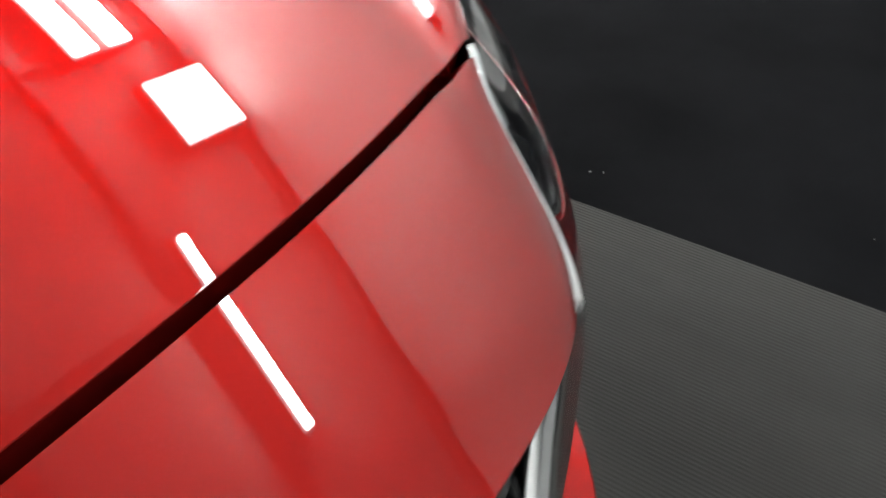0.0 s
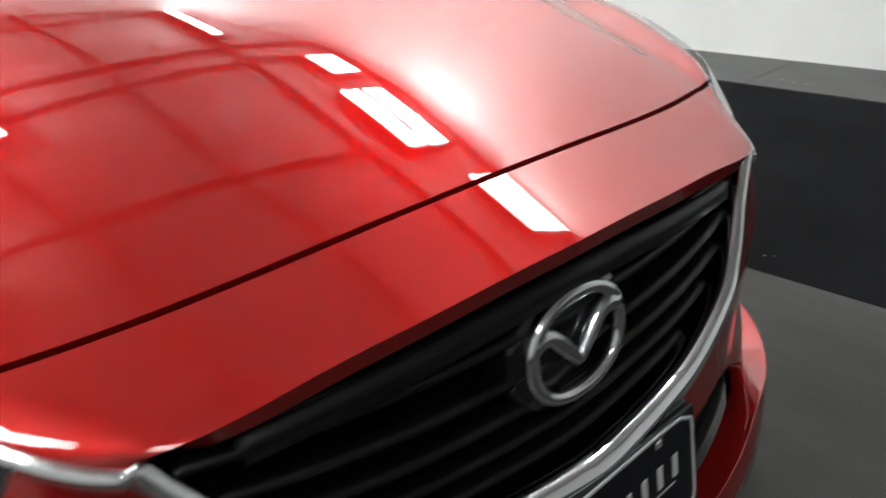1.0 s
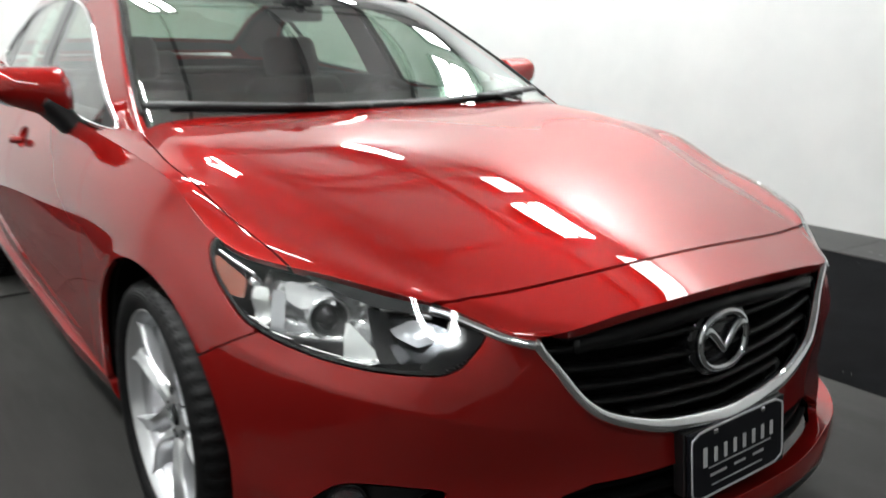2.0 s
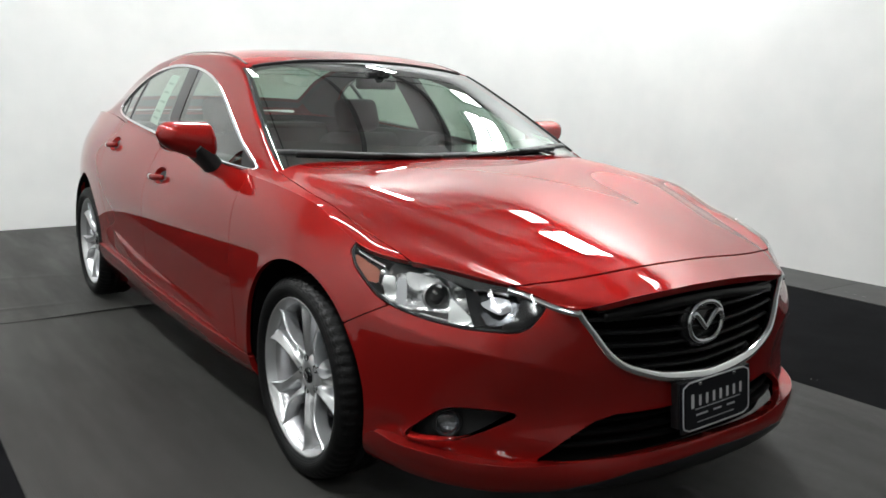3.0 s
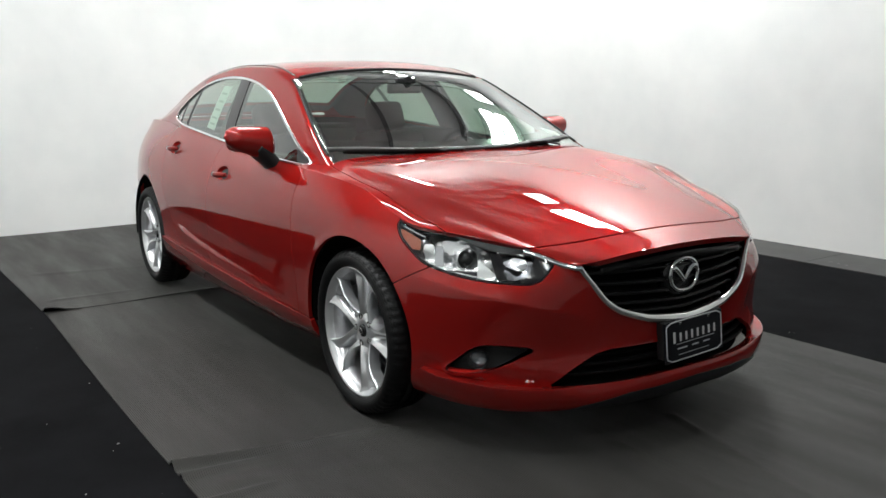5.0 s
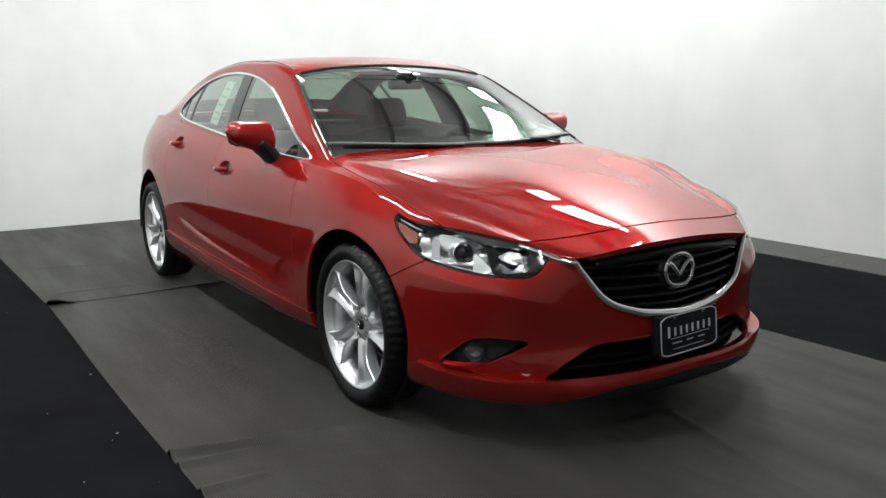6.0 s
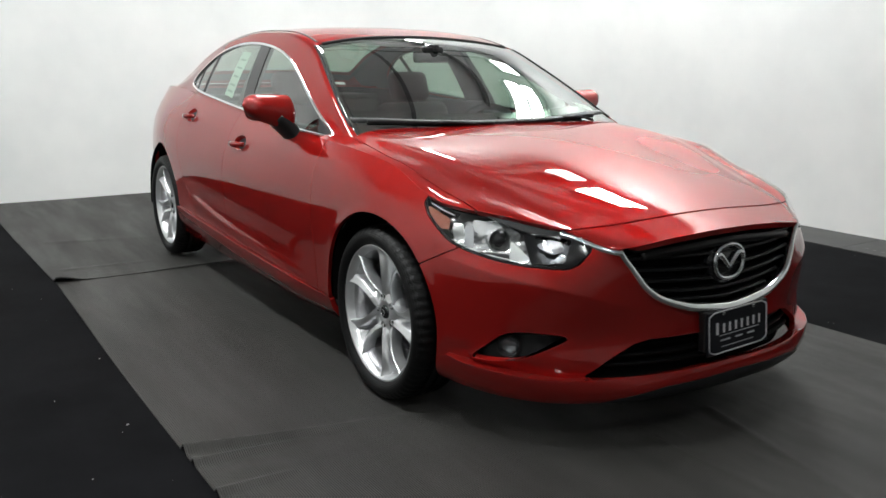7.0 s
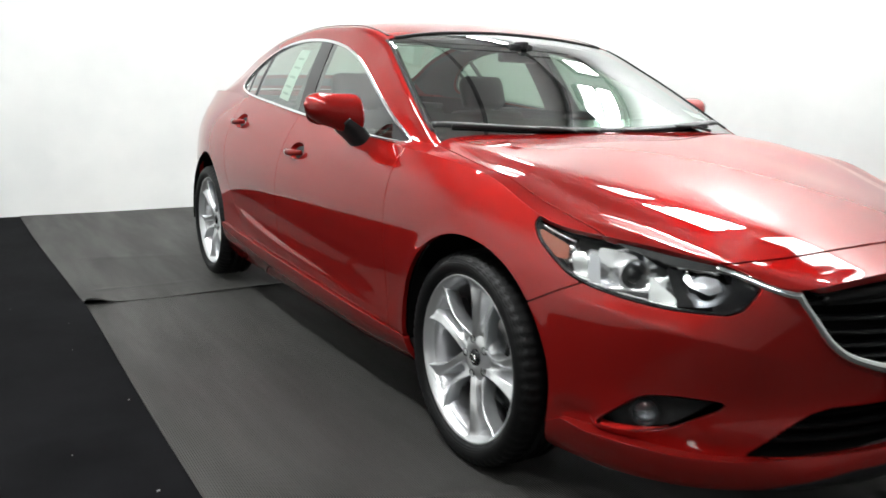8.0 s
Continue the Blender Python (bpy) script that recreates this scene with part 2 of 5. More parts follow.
def dense(path, step):
    path = np.asarray(path, float)
    s = np.r_[0, np.cumsum(np.linalg.norm(np.diff(path, axis=0), axis=1))]
    q = np.linspace(0, s[-1], max(2, int(s[-1] / step) + 1))
    return np.stack([np.interp(q, s, path[:, k]) for k in range(path.shape[1])], 1)


def sweep(path, ups, profile, closed=False, taper=None):
    """Verts and faces of a profile (side, up) carried along a path; ups: a normal for each point."""
    path, ups, profile = np.asarray(path, float), np.asarray(ups, float), np.asarray(profile, float)
    tan = np.gradient(path, axis=0)
    if closed:
        tan = np.roll(path, -1, 0) - np.roll(path, 1, 0)
    tan /= np.linalg.norm(tan, axis=1, keepdims=True) + 1e-12
    side = np.cross(tan, ups)
    side /= np.linalg.norm(side, axis=1, keepdims=True) + 1e-12
    up = np.cross(side, tan)
    size = np.ones(len(path)) if taper is None else np.asarray(taper, float)
    v = (path[:, None] + side[:, None] * profile[None, :, :1] * size[:, None, None] + up[:, None] * profile[None, :, 1:] * size[:, None, None])
    n, m = v.shape[:2]
    f = []
    for i in range(n if closed else n - 1):
        for j in range(m):
            a, b = i * m + j, i * m + (j + 1) % m
            c, d = ((i + 1) % n) * m + (j + 1) % m, ((i + 1) % n) * m + j
            f.append((a, b, c, d))
    if not closed:
        f += [tuple(range(m))[::-1], tuple((n - 1) * m + k for k in range(m))]
    return v.reshape(-1, 3), f


def revolve(profile, steps, axis="y"):
    """Verts and faces of a profile of (radius, along) turned about an axis through the origin."""
    v, f = [], []
    m = len(profile)
    for i in range(steps):
        a = 2 * math.pi * i / steps
        for r, h in profile:
            v.append((r * math.cos(a), h, r * math.sin(a)) if axis == "y" else (h, r * math.cos(a), r * math.sin(a)))
    for i in range(steps):
        for j in range(m - 1):
            k = (i + 1) % steps
            f.append((i * m + j, i * m + j + 1, k * m + j + 1, k * m + j))
    return v, f


def ellipse(n, a, b, power=2.0):
    t = np.linspace(0, 2 * np.pi, n, endpoint=False)
    c, s = np.cos(t), np.sin(t)
    return np.stack([a * np.sign(c) * np.abs(c) ** (2 / power), b * np.sign(s) * np.abs(s) ** (2 / power)], 1)


# ---------------------------------------------------------------- room
def slab(name, lo, hi, mat, label="", bevel=0.0):
    return tagged(bm_part(name, box(lo, hi, bevel), mat), label, kind="structure")


X_BACK, Y_EAST, Y_WEST, X_FRONT, Z_TOP = -5.58, 3.62, -4.6, 6.8, 4.08
slab("floor", (X_BACK, Y_WEST, -0.12), (X_FRONT, Y_EAST, 0.0), FLOORM, "black floor")
R_COVE = 2.5
slab("wall_north", (X_BACK - 0.12, Y_WEST, -0.1), (X_BACK, Y_EAST - R_COVE, Z_TOP), WALL)
slab("wall_east", (X_BACK + R_COVE, Y_EAST, -0.1), (X_FRONT, Y_EAST + 0.12, Z_TOP), WALL)
v, f = [], []
for k in range(49):
    a = math.pi * (1 - .5 * k / 48)
    for r_, z_ in ((R_COVE, -.1), (R_COVE, Z_TOP), (R_COVE, Z_TOP), (R_COVE + .12, Z_TOP), (R_COVE + .12, -.1), (R_COVE, -.1)):
        v.append((X_BACK + R_COVE + r_ * math.cos(a), Y_EAST - R_COVE + r_ * math.sin(a), z_))
    if k:
        f += [(6 * k - 6 + j, 6 * k - 5 + j, 6 * k + 1 + j, 6 * k + j) for j in (0, 2, 3, 4)]
cove = part("wall_corner", v, f, WALL, smooth=False)
cove.data.polygons.foreach_set("use_smooth", [j % 4 == 0 for j in range(len(f))])
tagged(cove, "white curved wall corner", kind="structure")
slab("wall_west", (X_BACK - 0.12, Y_WEST - 0.12, -0.1), (X_FRONT, Y_WEST, Z_TOP), WALLPALE)
# out of view behind the camera, added to close the room and hold back fill
slab("wall_south", (X_FRONT, Y_WEST - 0.12, -0.1), (X_FRONT + .12, Y_EAST + .12, Z_TOP), WALLGREY)
slab("ceiling", (X_BACK - .12, Y_WEST - .12, Z_TOP), (X_FRONT + .12, Y_EAST + .12, Z_TOP + .1), CEIL)
# ribbed vinyl mat in two sheets, with folds and a curled seam
# each fold: its two ends, its height at both, its width
FOLDS = [((.064, -1.62), (.126, -1.344), .028, .022, .020), ((.126, -1.344), (.179, -1.05), .022, .010, .022), ((.179, -1.05), (.26, -.62), .010, .001, .03),
         ((.166, -1.62), (.187, -1.24), .020, .003, .018), ((.39, -1.62), (.376, -1.35), .020, .003, .018), ((.74, .09), (1.6, -.12), .007, .003, .016),
         ((.78, -.265), (1.25, -.25), .005, .002, .016), ((-3.60, -1.45), (-3.43, -.75), .007, .002, .03), ((-2.71, -1.5), (-2.71, -1.0), .006, .001, .03),
         ((.30, -1.5), (.5, -.9), .006, .001, .05)]


def folds(x, y):
    z = 0 * x
    for (x0, y0), (x1, y1), h0, h1, w in FOLDS:
        ex, ey = x1 - x0, y1 - y0
        t = np.clip(((x - x0) * ex + (y - y0) * ey) / (ex * ex + ey * ey), 0, 1)
        d = np.hypot(x - x0 - t * ex, y - y0 - t * ey)
        z = np.maximum(z, (h0 + (h1 - h0) * t) * np.exp(-(d / w) ** 2))
    return z


def mat_sheet(name, xs, y0, y1, lift, label, skew=0.0):
    ys = np.linspace(y0, y1, 190)
    gx, gy = np.meshgrid(xs, ys, indexing="ij")
    wavy = .0012 * np.sin(gx * 2.3 + gy * 1.1) + .0010 * np.sin(gy * 5.1 - gx * 1.7)
    gz = .0045 + folds(gx, gy) + wavy + .0012 + lift(gx, gy)
    gy = gy - np.where(gy < 0, skew * np.clip(-2.4 - gx, 0, 9), 0)
    edge_y = gy + .006 * np.sin(gx * 1.9) * (np.abs(gy - .5 * (y0 + y1)) > .49 * (y1 - y0))
    p = np.stack([gx, edge_y, gz], -1)
    sh = Sheet.grid(p)
    return tagged(sh.panel(name, MATM, None, .006), label, kind="structure")


xs = np.r_[np.arange(-2.44, -.1, .05), np.arange(-.1, 1.7, .012), np.arange(1.7, X_FRONT, .1)]
mat_sheet("floor_mat_front", xs, -1.62, 1.335, lambda x, y: 0 * x, "dark grey ribbed vinyl mat with folds")
xs = np.r_[np.arange(X_BACK + .01, -2.8, .04), np.linspace(-2.8, -2.40, 50)]
mat_sheet("floor_mat_rear", xs, -1.625, 1.335, lambda x, y: .007 * np.clip((x + 2.6) / .2, 0, 1) ** 2 + .028 * np.clip((x + 2.50) / .10, 0, 1) ** 2 * np.exp(-((y + 1.60) / .09) ** 2)
          + .004 * np.clip((x + 2.48) / .08, 0, 1) * np.sin(y * 6), "dark grey vinyl mat with curled edge", .024)
slab("floor_strip", (X_BACK, 3.09, 0.0), (-.66, Y_EAST, 0.004), GREY)
slab("floor_strip", (-.652, 3.085, 0.0), (X_FRONT, Y_EAST, 0.005), GREY)
for x, y in ((-.537, 3.229), (-.466, 3.207), (-.403, 3.199)):
    v, f = revolve([(.0005, .0065), (.011, .0065), (.012, .005)], 12, "y")
    tagged(part("floor_bolt", [(a + x, c + y, b) for a, b, c in v], f, BEAM), kind="structure")
# lint on the black floor
random.seed(5)
v, f = [], []
for k in range(70):
    if k < 4:
        x, y, r = ((-.248, -1.72, .007), (-.994, -1.665, .006), (.1, -1.9, .005), (-.6, -1.9, .004))[k]
    else:
        x, y, r = random.uniform(-3, 1.5), random.choice((random.uniform(-3.2, -1.68), random.uniform(1.4, 3.0))), random.uniform(.0015, .0035)
    a = random.uniform(0, 3.14)
    n = len(v)
    for q in range(4):
        u, w = ((1, .35), (-.6, .5), (-1, -.35), (.7, -.5))[q]
        v.append((x + r * (u * math.cos(a) - w * math.sin(a)), y + r * (u * math.sin(a) + w * math.cos(a)), .001))
    v.append((x, y, .001 + r * .6))
    f += [(n + q, n + (q + 1) % 4, n + 4) for q in range(4)]
tagged(part("lint", v, f, LINTM), "pale lint on the black floor", kind="stuff")
bm = bmesh.new()
for x in (-5.1, -3.8, -3.4, -1.7, 0, 1.7, 3.4, 5.1):
    c = box((x - .017, Y_WEST, Z_TOP - .06), (x + .017, Y_EAST, Z_TOP - .002))
    me = bpy.data.meshes.new("beam")
    c.to_mesh(me)
    c.free()
    bm.from_mesh(me)
for y in (-3.4, -2.2, -1.0, .2, 1.38, 2.55, 3.56):
    c = box((X_BACK, y - .017, Z_TOP - .06), (X_FRONT, y + .017, Z_TOP - .003))
    me = bpy.data.meshes.new("beam")
    c.to_mesh(me)
    c.free()
    bm.from_mesh(me)
tagged(bm_part("ceiling_grid", bm, BEAM), "dark ceiling grid", kind="structure")


def strip_lamp(x, y, length, width, strips, label, z=Z_TOP - .16):
    lamp = thing("ceiling_lamp", label, "lamp", group="lamps on the ceiling")
    total = strips * width + (strips - 1) * .08
    bm_part("housing", box((-length / 2 - .04, -total / 2 - .03, .012), (length / 2 + .04, total / 2 + .03, .09), .012), HOUSING, lamp)
    for k in range(strips):
        y0 = -total / 2 + k * (width + .08)
        bm_part("diffuser", box((-length / 2, y0, -.02), (length / 2, y0 + width, .012), .008, 3), PANELM if width > .25 else DIMTUBE if x < -3 and y < -1 else TUBE, lamp, smooth=True)
    for sx in (-.35, .35):
        bm_part("hanger", box((sx * length - .006, -.006, .08), (sx * length + .006, .006, .16)), BEAM, lamp)
    lamp.location = (x, y, z)
    return lamp


# ---------------------------------------------------------------- car body surfaces (left half, y > 0)
OUTLINE = np.array([(.915, 0), (.905, .18), (.87, .36), (.801, .522), (.697, .668), (.568, .763), (.455, .818), (.30, .866),
                    (0, .905), (-.6, .915), (-1.5, .92), (-2.3, .912), (-2.83, .885), (-3.3, .815), (-3.65, .70),
                    (-3.85, .52), (-3.93, .28), (-3.95, 0)])
chord = np.r_[0, np.cumsum(np.linalg.norm(np.diff(OUTLINE, axis=0), axis=1))]
S_END = chord[-1]
out_x = smoothed(chord, OUTLINE[:, 0], 0.16)
out_y = smoothed(chord, OUTLINE[:, 1], 0.16, odd=True)
_s = np.linspace(0, S_END, 4001)
_x, _y = out_x(_s), out_y(_s)


def s_at(x=None, y=None, tail=False):
    """The place along the outline at a given x, or at a given y of the nose or the tail."""
    if x is not None:
        return float(np.interp(-x, -_x, _s))
    half = _s > S_END / 2
    if tail:
        return float(np.interp(y, _y[half][::-1], _s[half][::-1]))
    return float(np.interp(y, _y[~half], _s[~half]))


STATION = [0, s_at(y=.25), s_at(y=.45), s_at(y=.62), s_at(y=.76), s_at(x=.3), s_at(x=0), s_at(x=-.6), s_at(x=-1.5),
           s_at(x=-2.3), s_at(x=-2.83), s_at(x=-3.35), s_at(y=.7, tail=True), S_END]
# rows from the bottom edge to the shoulder: how far inside the outline, and how high
ROW_IN = [
    (.030, .030, .030, .030, .035, .050, .060, .080, .080, .080, .070, .060, .060, .060),
    (.004, .004, .004, .006, .010, .020, .030, .035, .035, .035, .030, .030, .030, .030),
    (.006, .008, .012, .010, .006, .008, .010, .014, .014, .014, .014, .014, .010, .010),
    (.050, .052, .060, .048, .024, .006, .006, .022, .026, .022, .010, .004, .000, .000),
    (.055, .055, .053, .034, .016, .003, .000, .010, .012, .008, .000, .000, .000, .000),
    (.055, .055, .050, .033, .016, .005, .000, .010, .008, .004, .000, .004, .010, .010),
    (.058, .056, .050, .046, .046, .028, .012, .028, .038, .040, .030, .030, .040, .040),
    (.060, .060, .055, .075, .080, .052, .044, .052, .077, .085, .090, .080, .080, .070),
    (.070, .068, .046, .108, .110, .078, .095, .106, .125, .140, .170, .150, .120, .100)]
ROW_UP = [
    (.190, .188, .185, .180, .180, .187, .205, .208, .215, .215, .230, .250, .260, .270),
    (.215, .212, .205, .200, .205, .215, .236, .245, .264, .290, .300, .320, .330, .340),
    (.268, .262, .255, .262, .270, .280, .290, .315, .345, .375, .370, .380, .390, .400),
    (.360, .355, .345, .350, .360, .380, .400, .430, .450, .480, .480, .480, .480, .490),
    (.450, .445, .440, .440, .450, .480, .520, .560, .580, .610, .610, .610, .600, .610),
    (.560, .555, .545, .555, .570, .600, .650, .690, .710, .745, .760, .750, .740, .740),
    (.620, .610, .595, .620, .640, .680, .750, .800, .820, .865, .880, .880, .870, .870),
    (.662, .650, .632, .668, .695, .727, .805, .862, .905, .955, .970, .970, .960, .960),
    (.701, .688, .667, .715, .746, .776, .874, .922, .972, 1.03, 1.062, 1.066, 1.05, 1.04)]
front = np.linspace(0, 1.75, 260)
rest = np.linspace(1.75, S_END, 330)[1:]
S = np.r_[front, rest]
NV = 84
BASIS = bspline(len(ROW_IN), NV)
smooth_in = np.stack([smoothed(STATION, r, 0.16)(S) for r in ROW_IN], 1)
smooth_up = np.stack([smoothed(STATION, r, 0.20)(S) for r in ROW_UP], 1)
e = 1e-3
tx, ty = (out_x(S + e) - out_x(S - e)), (out_y(S + e) - out_y(S - e))
tx[0], tx[-1] = 0, 0
tl = np.hypot(tx, ty)
nx, ny = ty / tl, -tx / tl
inset, height = smooth_in @ BASIS.T, smooth_up @ BASIS.T
belt_grid = np.stack([out_x(S)[:, None] - inset * nx[:, None], out_y(S)[:, None] - inset * ny[:, None], height], -1)
belt_grid[0, :, 1] = 0
belt_grid[-1, :, 1] = 0
belt = Sheet.grid(belt_grid, S[:, None])
shoulder = belt_grid[:, -1]


def on_shoulder(s):
    return np.stack([np.interp(s, S, shoulder[:, k]) for k in range(3)], -1)


# hood, with the strip over the grille: a patch between nose edge, fender crests and cowl
S_WING = s_at(y=.47)
S_COWL = s_at(x=-.62)
P = np.linspace(0, 1, 110)[:, None]
Q = np.linspace(0, 1, 170)[None, :]
nose_edge = on_shoulder(np.linspace(0, S_WING, 110))
side_edge = on_shoulder(np.linspace(S_WING, S_COWL, 170))
crest = side_edge[-1]
cowl_edge = np.stack([-.40 - (abs(crest[0]) - .40) * P[:, 0] ** 2.2, crest[1] * P[:, 0], .966 + (crest[2] - .966) * P[:, 0] ** 9], 1)
cx = nose_edge[0, 0] + (cowl_edge[0, 0] - nose_edge[0, 0]) * Q[0]
cz = smoothed([-.40, -.2, 0, .25, .5, .66, .74, .80, nose_edge[0, 0]], [.966, .945, .913, .864, .803, .760, .736, .717, .701], .25)
middle = np.stack([cx, 0 * cx, cz(cx)], 1)
middle[0], middle[-1] = nose_edge[0], cowl_edge[0]
corner = lambda p, q: (1 - p) * (1 - q) * nose_edge[0] + p * (1 - q) * nose_edge[-1] + (1 - p) * q * cowl_edge[0] + p * q * cowl_edge[-1]
P3, Q3 = P[..., None], Q[..., None]


def patch(p3, corners_p):
    return ((1 - Q3) * nose_edge[:, None] + Q3 * cowl_edge[:, None] + (1 - p3) * middle[None] + p3 * side_edge[None] - corner(corners_p, Q3))


hood_grid = patch(P3, P3)
level = P3 ** (3.4 + .6 * np.clip((Q3 - .15) / .35, 0, 1))
rise = (1 - level) * (middle[None] - ((1 - Q3) * nose_edge[0] + Q3 * cowl_edge[0])) + level * (side_edge[None] - ((1 - Q3) * nose_edge[-1] + Q3 * cowl_edge[-1]))
hood_grid[..., 2] = ((1 - Q3) * nose_edge[:, None] + Q3 * cowl_edge[:, None] + rise)[..., 2]
ridge = np.exp(-((P - (.80 - .02 * Q)) / .16) ** 2) * np.sin(np.pi * np.clip(Q * .93 + .0, 0, 1)) ** 1.0
hood_grid[..., 2] += 0.012 * ridge
# an even, fair surface through it all: one smooth polynomial, tied to the crests at the sides
X_, Y_ = hood_grid[..., 0] - .2, hood_grid[..., 1] / .8
terms = [X_ ** i * Y_ ** j for i in range(6) for j in (0, 2, 4, 6, 8) if i + j <= 9]
M = np.stack([t.ravel() for t in terms], 1)
coef = np.linalg.lstsq(M, hood_grid[..., 2].ravel(), rcond=None)[0]
fair = (M @ coef).reshape(X_.shape)
tie = np.clip((P - .86) / .14, 0, 1) ** 2 * (3 - 2 * np.clip((P - .86) / .14, 0, 1))
hood_grid[..., 2] = fair * (1 - tie) + hood_grid[..., 2] * tie
# the crease from the lamps' inner corners to the pillars
hx_, hy_ = hood_grid[..., 0], hood_grid[..., 1]
y_crease = smoothed([-.62, -.3, -.12, 0, .10, .19, .27, .35, .43, .51, .62, .80], [.715, .715, .706, .685, .657, .634, .610, .589, .571, .560, .548, .50], .08)(hx_.ravel()).reshape(hx_.shape)
y_rim = np.interp(hx_, side_edge[::-1, 0], side_edge[::-1, 1])
ker = np.exp(-.5 * (np.arange(-8, 9) / 1.7) ** 2)
ker /= ker.sum()
# the middle of the hood is a low dome that falls into a valley before the fenders
ahead = np.clip((Q - .16) / .34, 0, 1)
ahead = ahead * ahead * (3 - 2 * ahead)
reach = np.clip(np.minimum(hy_, y_crease) - .30, 0, .30)
dome = (np.minimum(hy_, .30) ** 2 + .6 * reach - reach ** 2) * ahead + hy_ ** 2 * (1 - np.clip(hy_ / y_rim, 0, 1) ** 3) * (1 - ahead)
back_ = np.clip((hx_ + .45) / .85, 0, 1)
edge_z = hood_grid[-1, :, 2].copy()
hood_grid[..., 2] -= .12 * dome * back_ ** 2 * (3 - 2 * back_)
hood_grid[-1, :, 2] = edge_z
# at the crease the surface steps down, sharply at the back and softly towards the lamps; an even band runs on to the fender's crest
def along(knots, values):
    return np.clip(smoothed(knots, values, .18)(hx_.ravel()).reshape(hx_.shape), 0, None)


crown = along([-.62, -.5, -.35, -.1, .1, .25, .36, .45, .6, .75], [0, .001, .003, .004, .007, .014, .0165, .014, .006, 0])
half_w = along([-.62, -.3, 0, .15, .3, .45, .62], [.020, .020, .022, .029, .036, .041, .043])
step_d = along([-.62, -.4, -.2, 0, .15, .3, .5, .62, .70, .75], [.003, .004, .006, .010, .017, .0235, .0230, .015, .005, 0])
for q_ in range(hood_grid.shape[1]):
    yy, zz, over = hy_[:, q_], hood_grid[:, q_, 2].copy(), hy_[:, q_] - y_crease[:, q_] + half_w[:, q_]
    if over[-1] > .03:
        y0_ = float(np.interp(0, over, yy))
        z0_ = float(np.interp(y0_, yy, zz))
        w_ = np.clip((yy - y0_) / (yy[-1] - y0_), 0, 1)
        u_ = np.clip((yy - y0_) / (.66 * (yy[-1] - y0_)), 0, 1)
        fall_ = np.where(u_ < .3, u_ * u_ / .3, 1 - (1 - u_) ** 2 / .7)
        bow_q = crown[:, q_] * 6.75 * w_ ** 2 * (1 - w_) - step_d[:, q_] * fall_ * (1 - w_)
        zz = np.where(yy > y0_, z0_ + (edge_z[q_] - z0_) * w_ + bow_q, zz)
    soft_z = np.convolve(np.pad(zz, 8, mode="reflect", reflect_type="odd"), ker, "valid")
    hood_grid[1:, q_, 2] = soft_z[1:]
# the strip's front edge runs in one even bow
bow_ = .706 - .18 * hood_grid[:, :1, 1] ** 2 - hood_grid[:, :1, 2]
hood_grid[..., 2] += bow_ * np.clip(1 - Q / .16, 0, 1) ** 2
top = Sheet.grid(hood_grid, np.broadcast_to(P, hood_grid.shape[:2]), np.broadcast_to(Q, hood_grid.shape[:2]))

# glasshouse: sections across the car, from the middle of the roof over the rail down to the belt
XG = np.linspace(-.40, -3.25, 230)
roof_z = smoothed([-3.3, -3.05, -2.7, -2.4, -2.1, -1.75, -1.45, -1.18, -.40, -.30], [1.06, 1.17, 1.31, 1.385, 1.412, 1.420, 1.410, 1.355, .966, .915], .28)(XG)
rail_y = smoothed([-3.3, -3.0, -2.7, -2.4, -2, -1.5, -1.145, -.9, -.7, -.5, -.3], [.62, .61, .585, .575, .57, .575, .594, .650, .697, .732, .745], .25)(XG)
rail_z = smoothed([-3.3, -3.0, -2.7, -2.3, -1.9, -1.5, -1.145, -.9, -.6, -.52, -.3], [1.06, 1.16, 1.27, 1.350, 1.378, 1.365, 1.302, 1.185, 1.02, .975, .87], .2)(XG)
sx = shoulder[:, 0]
belt_y = np.interp(-XG, -sx, shoulder[:, 1]) - 0.011
belt_z = np.interp(-XG, -sx, shoulder[:, 2]) - np.interp(-XG, [1.2, 1.7], [.026, .004])
low_z = np.minimum(belt_z, rail_z - .01)
drop = roof_z - rail_z
ctrl_y = [0 * rail_y, .35 * rail_y, .68 * rail_y, rail_y - .07, rail_y - .005, rail_y + .012]
ctrl_z = [roof_z, roof_z - .06 * drop, roof_z - .26 * drop, rail_z + .26 * drop + .006, rail_z + .01, rail_z - .03 * np.clip((rail_z - low_z) / .1, 0, 1)]
for k, bow in ((.35, .018), (.7, .016), (1.0, 0.0)):
    ctrl_y.append(rail_y + (belt_y - rail_y) * k + bow * np.clip((-XG - .50) / .5, .15, 1))
    ctrl_z.append(rail_z - .03 + (low_z - rail_z + .03) * k)
NW = 110
GB = bspline(len(ctrl_y), NW)
house_grid = np.stack([np.broadcast_to(XG[:, None], (len(XG), NW)), np.stack(ctrl_y, 1) @ GB.T, np.stack(ctrl_z, 1) @ GB.T], -1)
W = np.linspace(0, 1, NW)[None]
house = Sheet.grid(house_grid, np.broadcast_to(W, house_grid.shape[:2]), flip=True)

